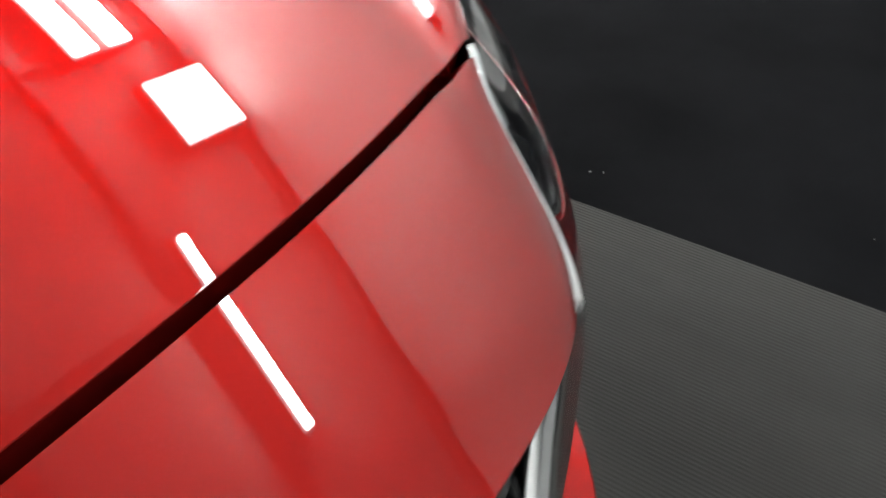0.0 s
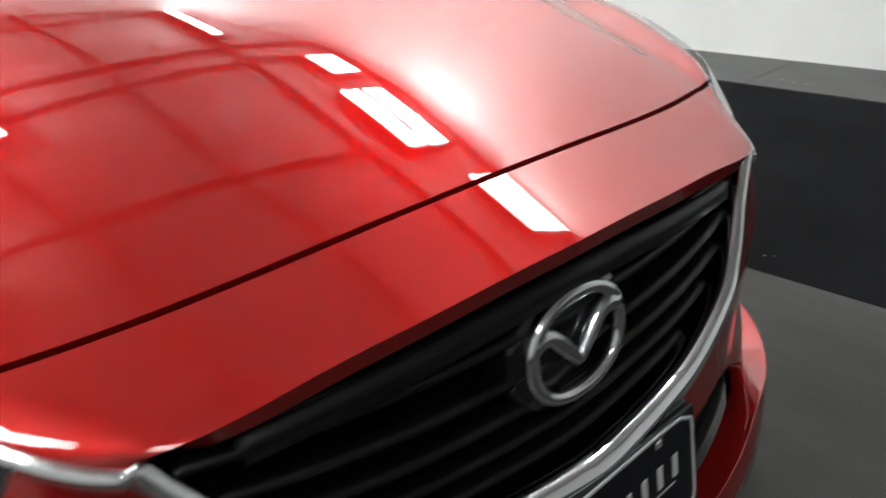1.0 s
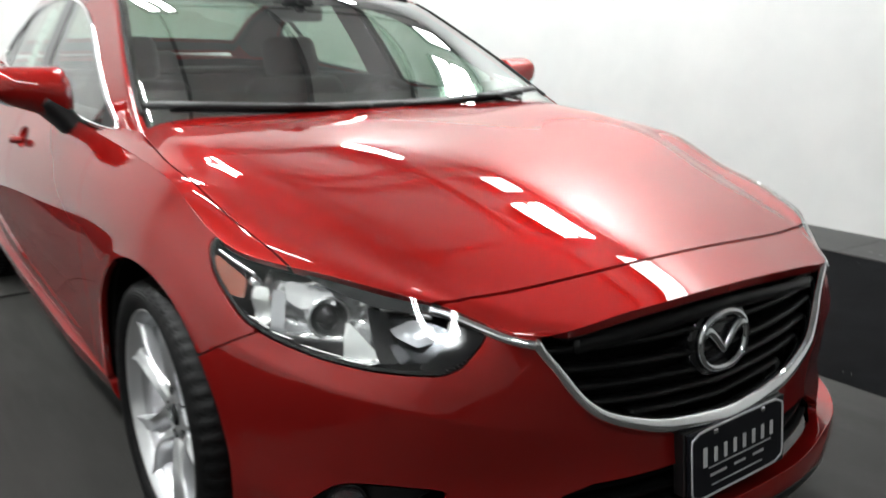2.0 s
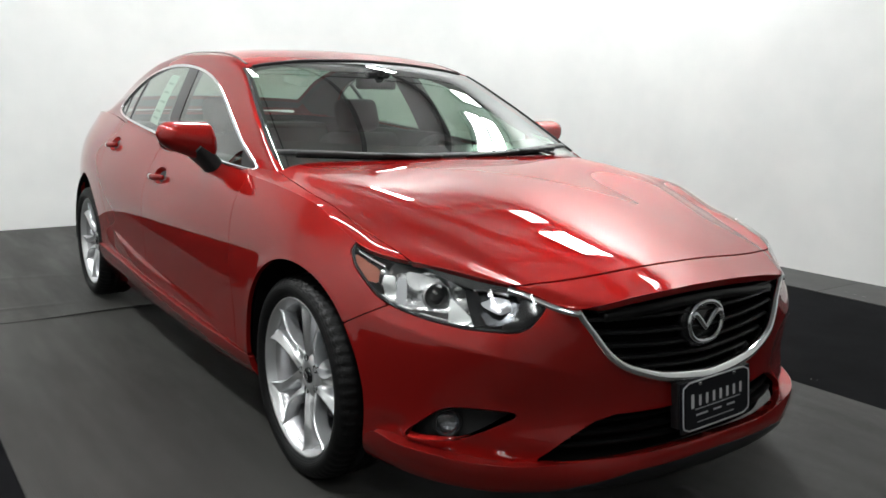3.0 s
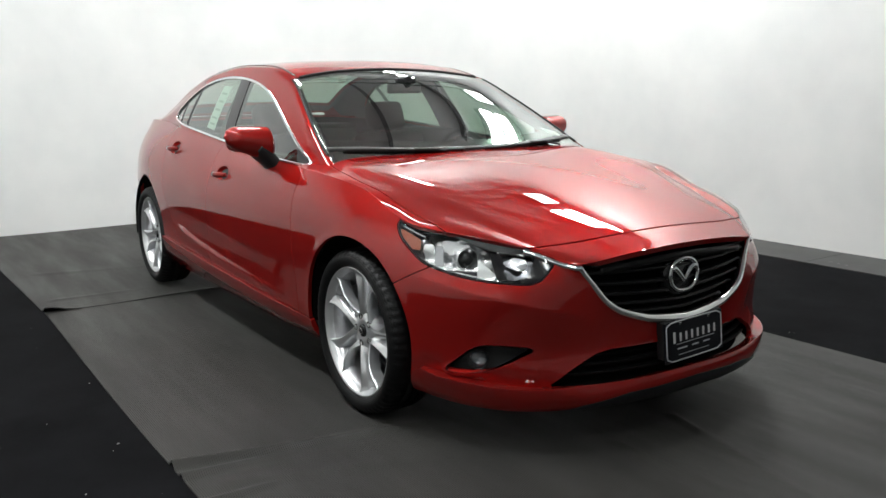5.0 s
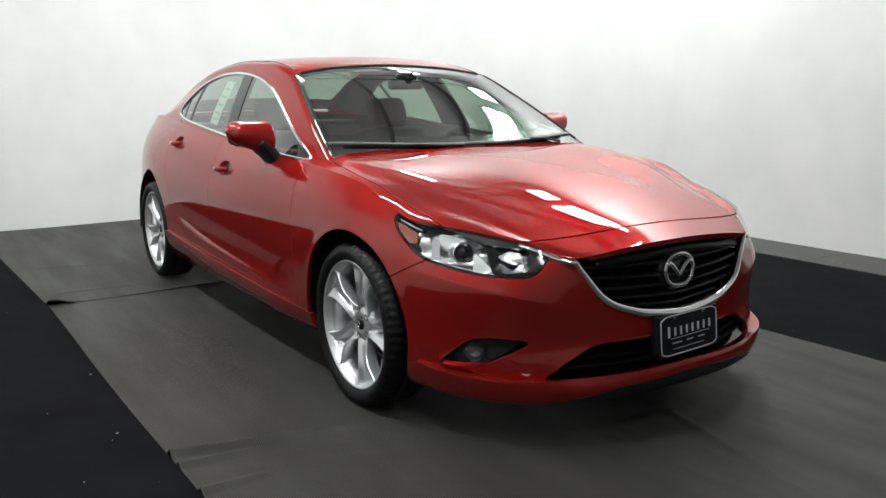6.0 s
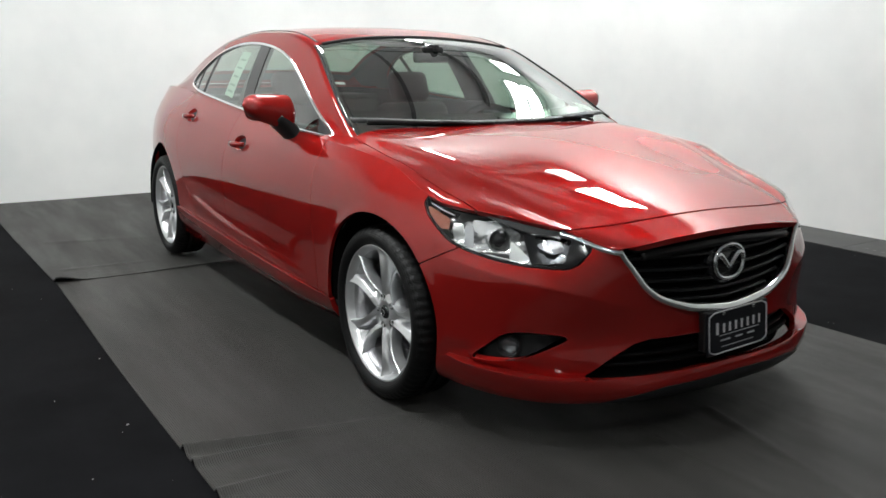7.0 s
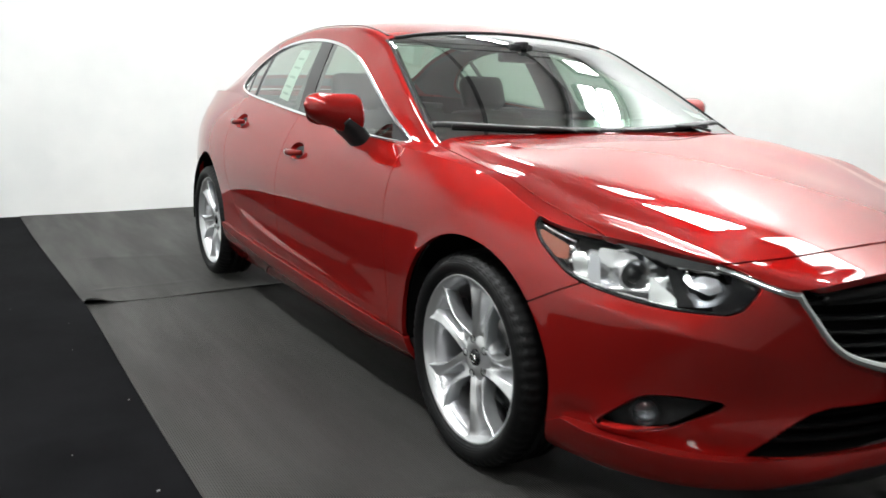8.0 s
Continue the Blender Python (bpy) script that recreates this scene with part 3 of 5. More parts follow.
# boot lid
XD = np.linspace(-2.85, float(shoulder[-1, 0]) + .002, 60)
dy = np.interp(-XD, -sx, shoulder[:, 1])
dz = np.interp(-XD, -sx, shoulder[:, 2])
mid_z = smoothed([-4, -3.7, -3.4, -3.1, -2.8], [1.03, 1.075, 1.085, 1.075, 1.06], .2)(XD)
mid_z[-1] = dz[-1]
T = np.linspace(0, 1, 40)[None]
deck_grid = np.stack([np.broadcast_to(XD[:, None], (60, 40)), dy[:, None] * T, mid_z[:, None] + (dz - mid_z)[:, None] * T ** 3], -1)
deck = Sheet.grid(deck_grid, flip=True)


# ---------------------------------------------------------------- car panels
car = thing("car", "glossy metallic red sedan with silver wheels parked on grey mat", "car")
GAP = 0.0045
bx, by, bz, bs = belt.v[:, 0], belt.v[:, 1], belt.v[:, 2], belt.a[:, 0]


def s_of(x, y):
    """The outline place whose inward normal passes a point."""
    k = np.argmin(np.hypot(_x - x, _y - y))
    return float(_s[k])


def sz(*points):
    return np.array([(s_of(x, y), z) for x, y, z in points])


LAMP = rounded(sz((.222, .81, .772), (.238, .808, .80), (.43, .72, .83), (.652, .547, .83), (.730, .498, .83), (.724, .507, .668), (.720, .525, .645), (.715, .553, .619),
                  (.70, .585, .606), (.66, .635, .608), (.607, .681, .611), (.529, .734, .621), (.441, .78, .639), (.375, .806, .660), (.312, .819, .70), (.262, .82, .732)), .15, 2)
GRILLE = [(0, .80), (.44, .80), (.441, .650), (.401, .60), (.368, .55), (.340, .522), (.306, .500), (.253, .480), (.187, .460), (.09, .446), (0, .437)]
GRILLE = np.array(GRILLE + [(-y, z) for y, z in GRILLE[::-1]])
INTAKE = [(0, .37), (.33, .37), (.385, .357), (.47, .312), (.545, .268), (.54, .262), (.30, .268), (0, .275)]
INTAKE = np.array(INTAKE + [(-y, z) for y, z in INTAKE[::-1]])
FOG = rounded(sz((.478, .795, .296), (.53, .76, .345), (.575, .72, .392), (.63, .66, .400), (.72, .56, .388), (.66, .63, .345), (.60, .69, .308), (.54, .745, .294)), .22, 2)

sd_lamp = poly_sd(bs, bz, LAMP)
sd_grille = poly_sd(by, bz, GRILLE)
sd_intake = poly_sd(by, bz, INTAKE)
sd_fog = poly_sd(bs, bz, FOG)
arch_front = .362 - np.hypot(bx, (bz - .345) * 1.0)
arch_rear = .366 - np.hypot(bx + 2.83, bz - .362)
nose_seam = bz - (.600 + (bx - .33) * .55)
door_front = np.interp(bz, [.15, .35, .6, .856, .95, 1.0], [-.46, -.475, -.50, -.515, -.53, -.54])
door_mid = np.interp(bz, [.15, .45, .9, 1.0], [-1.585, -1.585, -1.575, -1.57])
door_back = np.interp(bz, [.2, .36, .45, .55, .70, .85, 1.06], [-2.03, -2.10, -2.20, -2.30, -2.39, -2.43, -2.44])
sill_line = .297 - .034 * bx
tail_seam = bz - .66


def both(sheet, name, mat, depth=0.012, label="", parent=None):
    a = sheet.panel(name, mat, parent or car, depth, label)
    b = sheet.mirror().panel(name, mat, parent or car, depth, label)
    return a, b


def whole(sheet):
    return sheet.joined(sheet.mirror())


def biggest(*fields):
    return np.maximum.reduce(fields)


g = GAP / 2
bumper = belt.keep(biggest(nose_seam + g, .05 - bx, arch_front, g - sd_lamp, g - sd_grille, g - sd_intake, g - sd_fog))
ty_, tx_ = top.v[:, 1], top.v[:, 0]
gap_x = .716 - .215 * ty_ ** 2
strip = top.keep(biggest(gap_x + .0045 - tx_))
lip = bumper.v[:, 2] - np.interp(bumper.v[:, 1], [0, .30, .46, .58], [.237, .226, .198, .15])
groove = bumper.v[:, 2] - np.interp(bumper.v[:, 1], [0, .30, .487, .60, .70, .80, .86], [.275, .268, .258, .256, .262, .276, .30])
groove = np.where(bumper.v[:, 0] > .40, groove, groove + (.40 - bumper.v[:, 0]) * .6)
whole(bumper.keep(lip).moved(.010)).panel("chin_lip", BLACK, car, .03, "matte black plastic")


def bell(v, mid, wide):
    return np.exp(-((v - mid) / wide) ** 2)


def swell(sheet, d):
    """The sheet pushed out along its normals, by another amount at each vertex."""
    v = sheet.v + sheet.n * d[:, None]
    faces = np.cross(v[sheet.f[:, 1]] - v[sheet.f[:, 0]], v[sheet.f[:, 2]] - v[sheet.f[:, 0]])
    n = np.zeros_like(v)
    for k in range(3):
        np.add.at(n, sheet.f[:, k], faces)
    n /= np.linalg.norm(n, axis=1, keepdims=True) + 1e-12
    n *= np.sign((n * sheet.n).sum(1, keepdims=True) + 1e-9)
    still = (np.abs(d) < 1e-6)[:, None] | (np.abs(n).sum(1, keepdims=True) < .1)
    return Sheet(v, np.where(still, sheet.n, n), sheet.f, sheet.a)


# a shelf runs along the lip, with a hollow over it; a crease runs from under each headlamp towards the grille
wing = np.clip((bumper.v[:, 1] - .40) / .16, 0, 1) * np.clip((bumper.v[:, 0] - .34) / .14, 0, 1)
wing = wing * wing * (3 - 2 * wing)
hollow = -.020 * bell(np.maximum(groove, 0), 0, .040) * wing
bs_, over_ = bumper.a[:, 0], bumper.v[:, 2] - np.interp(bumper.a[:, 0], [.36, .46, .577, .688, .776, .859, .951, 1.004, 1.08], [.462, .490, .519, .544, .561, .574, .592, .601, .612])
rise_w = np.interp(bs_, [.40, .46, .58, .69, .78, .86, .95, 1.05], [.10, .10, .085, .060, .047, .038, .027, .02])
peak = np.interp(bs_, [.36, .48, .58, .69, .78, .86, .95, 1.05, 1.12], [0, .005, .0075, .0080, .0078, .007, .005, .003, 0])
crease = peak * np.where(over_ > 0, np.clip(1 - over_ / rise_w, 0, 1) ** 1.3, np.clip(1 + over_ / .12, 0, 1) ** 1.4)
sink = np.clip((poly_sd(bumper.a[:, 0], bumper.v[:, 2], FOG) - .002) / .02, 0, 1)
flare = .004 * bell(np.hypot(bumper.v[:, 0], bumper.v[:, 2] - .345), .362, .024)
shaped = swell(bumper, hollow * sink + crease + flare)
ledge = swell(bumper, .002 + .006 * np.clip((bumper.v[:, 0] - .36) / .2, 0, 1) + .012 * wing * np.clip(1 + groove / .05, 0, 1))
whole(ledge.keep(biggest(.001 - lip, groove))).panel("front_lip", PAINT, car, .05)
whole(shaped.keep(-.006 - groove).joined(strip)).panel("front_bumper", PAINT, car, .02)
seam_y = smoothed([-.7, -.6, -.45, -.3, -.05, .14, .26, .42, .6], [.69, .71, .735, .758, .778, .765, .748, .730, .70], .12)(tx_)
whole(top.keep(biggest(tx_ - gap_x + .0045, ty_ - seam_y + g))).panel("hood", PAINT, car, .02)
lid = top.keep(biggest(tx_ - gap_x + .0045, seam_y + g - ty_))
fender = belt.keep(biggest(np.minimum(-nose_seam, bx) + g, arch_front, g - sd_lamp, door_front + g - bx, sill_line + g - bz, bx - .6))
fender = swell(fender, .004 * bell(np.hypot(fender.v[:, 0], fender.v[:, 2] - .345), .362, .024))
both(fender.joined(lid), "fender", PAINT, .015)
HANDLES = ((-1.40, .838), (-2.275, .925))
cups = [((bx - xh) / .078) ** 2 + ((bz - zh - .002) / .036) ** 2 - 1 for xh, zh in HANDLES]
cups = [np.where(np.abs(c) < 50, c * .02, c) for c in cups]
def creased(sheet):
    """A door skin with the crease that rises from the sill towards the rear wheel."""
    x, drop_ = sheet.v[:, 0], np.interp(-sheet.v[:, 0], [.5, .685, 1.445, 1.75, 2.06, 2.3], [.37, .378, .422, .449, .487, .52]) - sheet.v[:, 2]
    tall = np.interp(-x, [.5, .8, 1.4, 1.6, 2.02, 2.16], [0, .0025, .004, .0065, .0065, 0])
    u = np.clip(drop_ / .022, 0, 1)
    return swell(sheet, tall * u * u * (3 - 2 * u) * np.clip(1 - (drop_ - .03) / .07, 0, 1))


both(creased(belt.keep(biggest(-cups[0], bx - door_front + g, door_mid + g - bx, sill_line + g - bz))), "front_door", PAINT, .012)
both(creased(belt.keep(biggest(-cups[1], bx - door_mid + g, door_back + g - bx, sill_line + g - bz, arch_rear))), "rear_door", PAINT, .012)
sill = belt.keep(biggest(bz - sill_line + .002, bx + .1, -2.7 - bx, arch_front, arch_rear))
both(swell(sill, .002 + .015 * np.clip((-.40 - sill.v[:, 0]) / .35, 0, 1)), "sill", PAINT, .02)
both(belt.keep(biggest(g - poly_sd(bs, bz, rounded(sz((-3.30, .80, .965), (-3.30, .80, .955), (-3.55, .74, .99), (-3.80, .56, .99), (-3.93, .30, .97), (-3.93, .30, .88), (-3.80, .56, .86), (-3.60, .72, .88)), .2, 2)), bx - door_back + g, arch_rear, sill_line - bz, np.minimum(-tail_seam + g, -2.83 - bx))).joined(deck.keep(np.minimum(deck.v[:, 0] + 3.0, .62 - deck.v[:, 1]))), "rear_quarter", PAINT, .012)
TAIL = rounded(sz((-3.30, .80, .965), (-3.30, .80, .955), (-3.55, .74, .99), (-3.80, .56, .99), (-3.93, .30, .97), (-3.93, .30, .88), (-3.80, .56, .86), (-3.60, .72, .88)), .2, 2)
sd_tail = poly_sd(bs, bz, TAIL)
TAILM = material("red_tail_lens", (0.10, 0.004, 0.005), rough=0.15, coat=.8)
both(belt.keep(sd_tail + .002), "tail_lamp", TAILM, .01, "dark red tail lamp lens")
whole(belt.keep(biggest(bx + 2.83, arch_rear, tail_seam + g))).panel("rear_bumper", PAINT, car, .02)

# glasshouse
hx, hy, hz, hw = house.v[:, 0], house.v[:, 1], house.v[:, 2], house.a[:, 0]
W_RAIL = .52
DLO = rounded([(-.575, .940), (-.555, .929), (-.585, .925), (-.80, .931), (-1.2, .957), (-1.6, .989), (-2.0, 1.022), (-2.3, 1.046), (-2.55, 1.068), (-2.70, 1.10), (-2.585, 1.195), (-2.40, 1.275), (-2.16, 1.317),
               (-1.876, 1.329), (-1.60, 1.308), (-1.40, 1.272), (-1.26, 1.228), (-1.085, 1.155), (-.89, 1.068), (-.71, .990)], .25, 2)
side = hw > W_RAIL
sd_dlo = np.where(side, poly_sd(hx, hz, DLO), 1.0)
rail_at = np.interp(-hx, -XG, rail_y)
screen_top = -1.195 + .07 * (hy / .6) ** 2
screen = np.where(side, 1.0, biggest(hy - rail_at + .014, screen_top - hx))
back_top = -2.33 - .07 * (hy / .6) ** 2
back_glass = np.where(side, 1.0, biggest(hy - rail_at + .06, hx - back_top, -3.04 - hx))
frame_sheet = house.keep(biggest(-sd_dlo, -screen, -back_glass))
whole(frame_sheet).panel("roof", PAINT, car, .0015)
whole(house.keep(screen + .002).moved(-.003)).panel("windshield", SCREEN, car, 0)
frit = np.where(side, 1.0, biggest(screen, -biggest(hy - rail_at + .036, screen_top + .045 - hx, hx + .492 + .12 * (hy / .7) ** 2)))
whole(house.keep(frit).moved(-.008)).panel("windshield_border", GLOSS, car, 0)
whole(house.keep(back_glass + .002).moved(-.003)).panel("rear_window", GLASS, car, 0)
B_PILLAR = [(-1.500, .93), (-1.615, .93), (-1.79, 1.40), (-1.655, 1.40)]
sd_pillar = poly_sd(hx, hz, B_PILLAR)
DIVIDER = [(-2.300, 1.0), (-2.328, 1.0), (-2.425, 1.35), (-2.395, 1.35)]
sd_divider = poly_sd(hx, hz, DIVIDER)
QUARTER = [(-2.470, 1.0), (-2.488, 1.0), (-2.61, 1.30), (-2.592, 1.30)]
sd_quarter = poly_sd(hx, hz, QUARTER)
SAIL = [(-.4, .88), (-.685, .88), (-.692, .935), (-.775, 1.030), (-.74, 1.065), (-.4, 1.0)]
sd_sail = poly_sd(hx, hz, SAIL)
both(house.keep(biggest(sd_dlo, -sd_sail, -1.55 - hx, .002 - sd_pillar)).moved(-.004), "front_side_window", GLASS, 0)
both(house.keep(biggest(sd_dlo, hx + 1.55, .002 - sd_pillar, -2.36 - hx, .002 - sd_divider)).moved(-.004), "rear_side_window", GLASS, 0)
both(house.keep(biggest(sd_dlo, hx + 2.36, .002 - sd_divider, .002 - sd_quarter)).moved(-.004), "quarter_window", GLASS, 0)
both(house.keep(biggest(sd_dlo, sd_pillar)).moved(-.001), "door_pillar", GLOSS, .02)
both(house.keep(biggest(sd_dlo, sd_divider)).moved(-.002), "window_divider", BLACK, .01)
both(house.keep(biggest(sd_dlo, sd_quarter)).moved(-.002), "window_divider", BLACK, .01)
both(house.keep(biggest(sd_dlo, sd_sail)).moved(-.001), "mirror_sail", RUBBER, .01)


# ---------------------------------------------------------------- car fittings
def near_point(sheet, axes, values):
    """Points of a sheet over given values of two of its axes, with the normals there."""
    a, b = axes
    c = 3 - a - b
    out, norms = [], []
    for p, q in values:
        k = np.argmin((sheet.v[:, a] - p) ** 2 + (sheet.v[:, b] - q) ** 2)
        v, n = sheet.v[k].copy(), sheet.n[k]
        v[c] -= (n[a] * (p - v[a]) + n[b] * (q - v[b])) / (n[c] if abs(n[c]) > .15 else .15)
        v[a], v[b] = p, q
        out.append(v)
        norms.append(n)
    return np.array(out), np.array(norms)


def flip_y(v):
    return np.asarray(v, float) * np.array([1, -1, 1])


def pair(name, v, f, mat, parent=None, label="", smooth=True):
    """The same part on both sides of the car."""
    return (part(name, v, f, mat, parent or car, label, smooth=smooth),
            part(name, flip_y(v), [tuple(q)[::-1] for q in f], mat, parent or car, label, smooth=smooth))


def soft_path(p, width=5):
    p = np.asarray(p, float)
    k = np.ones(width) / width
    q = np.pad(p, ((width // 2, width // 2), (0, 0)), mode="reflect", reflect_type="odd")
    return np.stack([np.convolve(q[:, i], k, "valid") for i in range(p.shape[1])], 1)


_front = belt.v[:, 0] > .2
nose = Sheet(belt.v[_front], belt.n[_front], belt.f[:0], belt.a[_front])

# dark inner shell behind the seams
inner = belt.keep(biggest(arch_front + .006, arch_rear + .006, .004 - sd_lamp, .004 - sd_grille, .004 - sd_intake, .004 - sd_fog)).moved(-.024)
inner = inner.joined(top.keep(top.v[:, 0] - .80).moved(-.024))
whole(inner).panel("inner_shell", DARK, car, 0)
bm_part("underbody", box((-3.4, -.66, .20), (.50, .66, .26), .02), DARK, car)
bm_part("front_tray", box((.25, -.46, .205), (.66, .46, .24), .02), DARK, car)
both(belt.keep(biggest(sd_intake - .025, .3 - bx)).moved(-.085), "intake_backing", DARK, 0)
bm_part("engine_bay", box((.45, -.40, .24), (.74, .40, .655), .02), DARK, car)
for sy in (-1, 1):
    for wx, r in ((0, .374), (-2.83, .378)):
        v, f = [], []
        for i in range(33):
            a = math.radians(-8 + 196 * i / 32)
            for y in (.58, .68, .825):
                rr = r - (.02 if y == .58 else 0)
                edge_y = (.872 if wx < -1 else float(np.interp(math.cos(a), [.2, 1], [.872, .822]))) if y == .825 else y
                v.append((wx + rr * math.cos(a), sy * edge_y, .345 + rr * math.sin(a)))
        for i in range(32):
            for j in range(2):
                f.append((i * 3 + j, i * 3 + j + 1, i * 3 + j + 4, i * 3 + j + 3))
        m = len(v)
        v.append((wx, sy * .58, .345))
        f += [(i * 3, (i + 1) * 3, m) for i in range(32)]
        part("arch_liner", v, f, DARK, car)

# chrome: lower arc of the grille and its wings towards the lamps
arc = [(y, z) for y, z in GRILLE[:len(GRILLE) // 2] if z < .66]
arc = np.array([(.447, .664)] + arc)
arc = dense(np.r_[arc, (arc[::-1] * (-1, 1))[1:]], .012)
half, norms = near_point(nose, (1, 2), np.stack([np.abs(arc[:, 0]), arc[:, 1]], 1))
sgn = np.sign(arc[:, 0] + 1e-9)[:, None]
arc_p = np.concatenate([half[:, :1], half[:, 1:2] * sgn, half[:, 2:]], 1)
arc_n = np.concatenate([norms[:, :1], norms[:, 1:2] * sgn, norms[:, 2:]], 1)
arc_p, arc_n = soft_path(arc_p, 5), soft_path(arc_n, 9)
mid = 1 - np.clip(np.abs(arc_p[:, 1]) / .42, 0, 1)
v, f = sweep(arc_p + arc_n * np.where(np.abs(arc_p[:, 1:2]) > .40, -.006, .004 - .010 * np.clip((np.abs(arc_p[:, 1:2]) - .33) / .07, 0, 1)), arc_n, [(-.012, -.02), (-.011, .006), (-.004, .012), (.006, .011), (.0125, .004), (.013, -.02)], taper=.80 + .85 * mid)
part("grille_arc", v, f, CHROME, car, "bright chrome arc under the grille")
wing = on_shoulder(np.linspace(S_WING - .004, s_at(y=.62) + .025, 40))
v, f = sweep(wing + (.0025, .0012, -.0135), np.tile((.80, .45, .10), (40, 1)), [(-.011, -.012), (-.010, .003), (0, .0055), (.009, .003), (.010, -.012)], taper=np.linspace(.85, .80, 40))
pair("chrome_wing", v, f, CHROME)

# grille blades, emblem
GRILL = material("satin_black_grille", (0.0022, 0.0022, 0.0025), rough=0.42, spec=.3)
INTAKEM = material("matte_black_intake", (0.0018, 0.0018, 0.002), rough=0.7, spec=.12)
for k, zc in enumerate((.645, .615, .578, .541, .506, .474)):
    w = (-.035 if k == 0 else 0) + float(np.interp(zc, [.44, .46, .48, .50, .55, .60, .65, .7], [.05, .18, .245, .298, .36, .393, .43, .45])) + (.006 if k else -.012)
    ys = np.linspace(-w, w, 61)
    zs = zc + (.010 - .030 * (k >= 3) * (k - 2) / 3 * 0) - .012 * (1 - np.abs(ys) / w) * (k > 1) + .010 * (np.abs(ys) / .45) ** 2 * (k > 0)
    pts, nn = near_point(nose, (1, 2), np.stack([np.abs(ys), np.clip(zs, .45, .68)], 1))
    path = np.stack([pts[:, 0] - .036, ys, zs], 1)
    v, f = sweep(soft_path(path, 7), np.tile((0, 0, 1.0), (61, 1)), [(-.014, -.004), (-.012, .004), (.010, .006), (.016, .002), (.014, -.005)])
    part("grille_blade", v, f, GRILL, car)
ys = np.linspace(-.36, .36, 61)
pts, nn = near_point(nose, (1, 2), np.stack([np.abs(ys), np.full(61, .655) - .03 * (np.abs(ys) / .43) ** 1.5], 1))
v, f = sweep(np.stack([pts[:, 0] - .026, ys, pts[:, 2] + .006], 1), np.tile((0, 0, 1.0), (61, 1)), [(-.02, -.012), (-.02, .012), (.012, .012), (.014, -.012)])
part("grille_top_rail", v, f, GRILL, car)

SATIN = material("satin_chrome", (0.60, 0.61, 0.63), rough=0.16, metal=1.0)
EX, EZ = .838, .590
tilt = Matrix.Translation((EX, 0, EZ)) @ Matrix.Rotation(radians(-3), 4, "Y")


def on_emblem(y, z, d):
    return tuple(tilt @ Vector((d, y, z)))


ring = ellipse(64, .091, .075, 2.3)
v = [on_emblem(a * k, b * k, d) for k, d in ((1.0, -.045), (1.0, -.012), (.95, -.004), (.0, -.004)) for a, b in ring]
f = [(r * 64 + i, r * 64 + (i + 1) % 64, (r + 1) * 64 + (i + 1) % 64, (r + 1) * 64 + i) for r in range(3) for i in range(64)]
emblem = part("emblem_mount", v, f, GLOSS, car, "round gloss black emblem mount")
loop = ellipse(72, .070, .057, 2.25)
path = [on_emblem(a, b, .009) for a, b in loop]
v, f = sweep(path, np.tile(tuple(tilt.to_3x3() @ Vector((1, 0, 0))), (72, 1)), [(-.0075, -.014), (-.006, .0), (0, .0012), (.006, .0), (.0075, -.014)], closed=True)
part("emblem_ring", v, f, SATIN, emblem, "chrome oval ring")
for sgn_ in (-1, 1):
    bend = np.array([(.072, .022), (.060, .030), (.044, .024), (.026, .006), (.012, -.010), (0, -.022)])
    bend = soft_path(dense(bend * .90, .003), 7)
    path = [on_emblem(sgn_ * a, b, .009) for a, b in bend]
    v, f = sweep(path, np.tile((1.0, 0, 0), (len(path), 1)), [(-.0075, -.012), (-.0062, .0), (0, .002), (.0062, .0), (.0075, -.012)], taper=np.linspace(1.55, 1.05, len(path)))
    part("emblem_wing", v, f, SATIN, emblem)

# lower intake
for zc in (.345, .315, .288):
    ys = np.linspace(-.46, .46, 41)
    pts, nn = near_point(nose, (1, 2), np.stack([np.abs(ys), np.full(41, zc)], 1))
    v, f = sweep(np.stack([pts[:, 0] - .05, ys, np.full(41, zc)], 1), np.tile((0, 0, 1.0), (41, 1)), [(-.016, -.003), (-.016, .003), (.012, .004), (.014, -.004)])
    part("intake_blade", v, f, INTAKEM, car)

# number plate on its holder, lettering as bars
PLATE = material("navy_black_plate", (0.004, 0.0045, 0.007), rough=0.38, spec=.3)
SILVERM = material("silver_print", (0.55, 0.56, 0.58), rough=0.35, metal=.3)
WHITE = material("white_print", (0.55, 0.55, 0.56), rough=0.4)
ptilt = Matrix.Translation((.888, .010, .372)) @ Matrix.Rotation(radians(2), 4, "X") @ Matrix.Rotation(radians(-4), 4, "Y")


def plate_box(lo, hi, bevel=.0):
    return box(lo, hi, bevel, 2, ptilt)


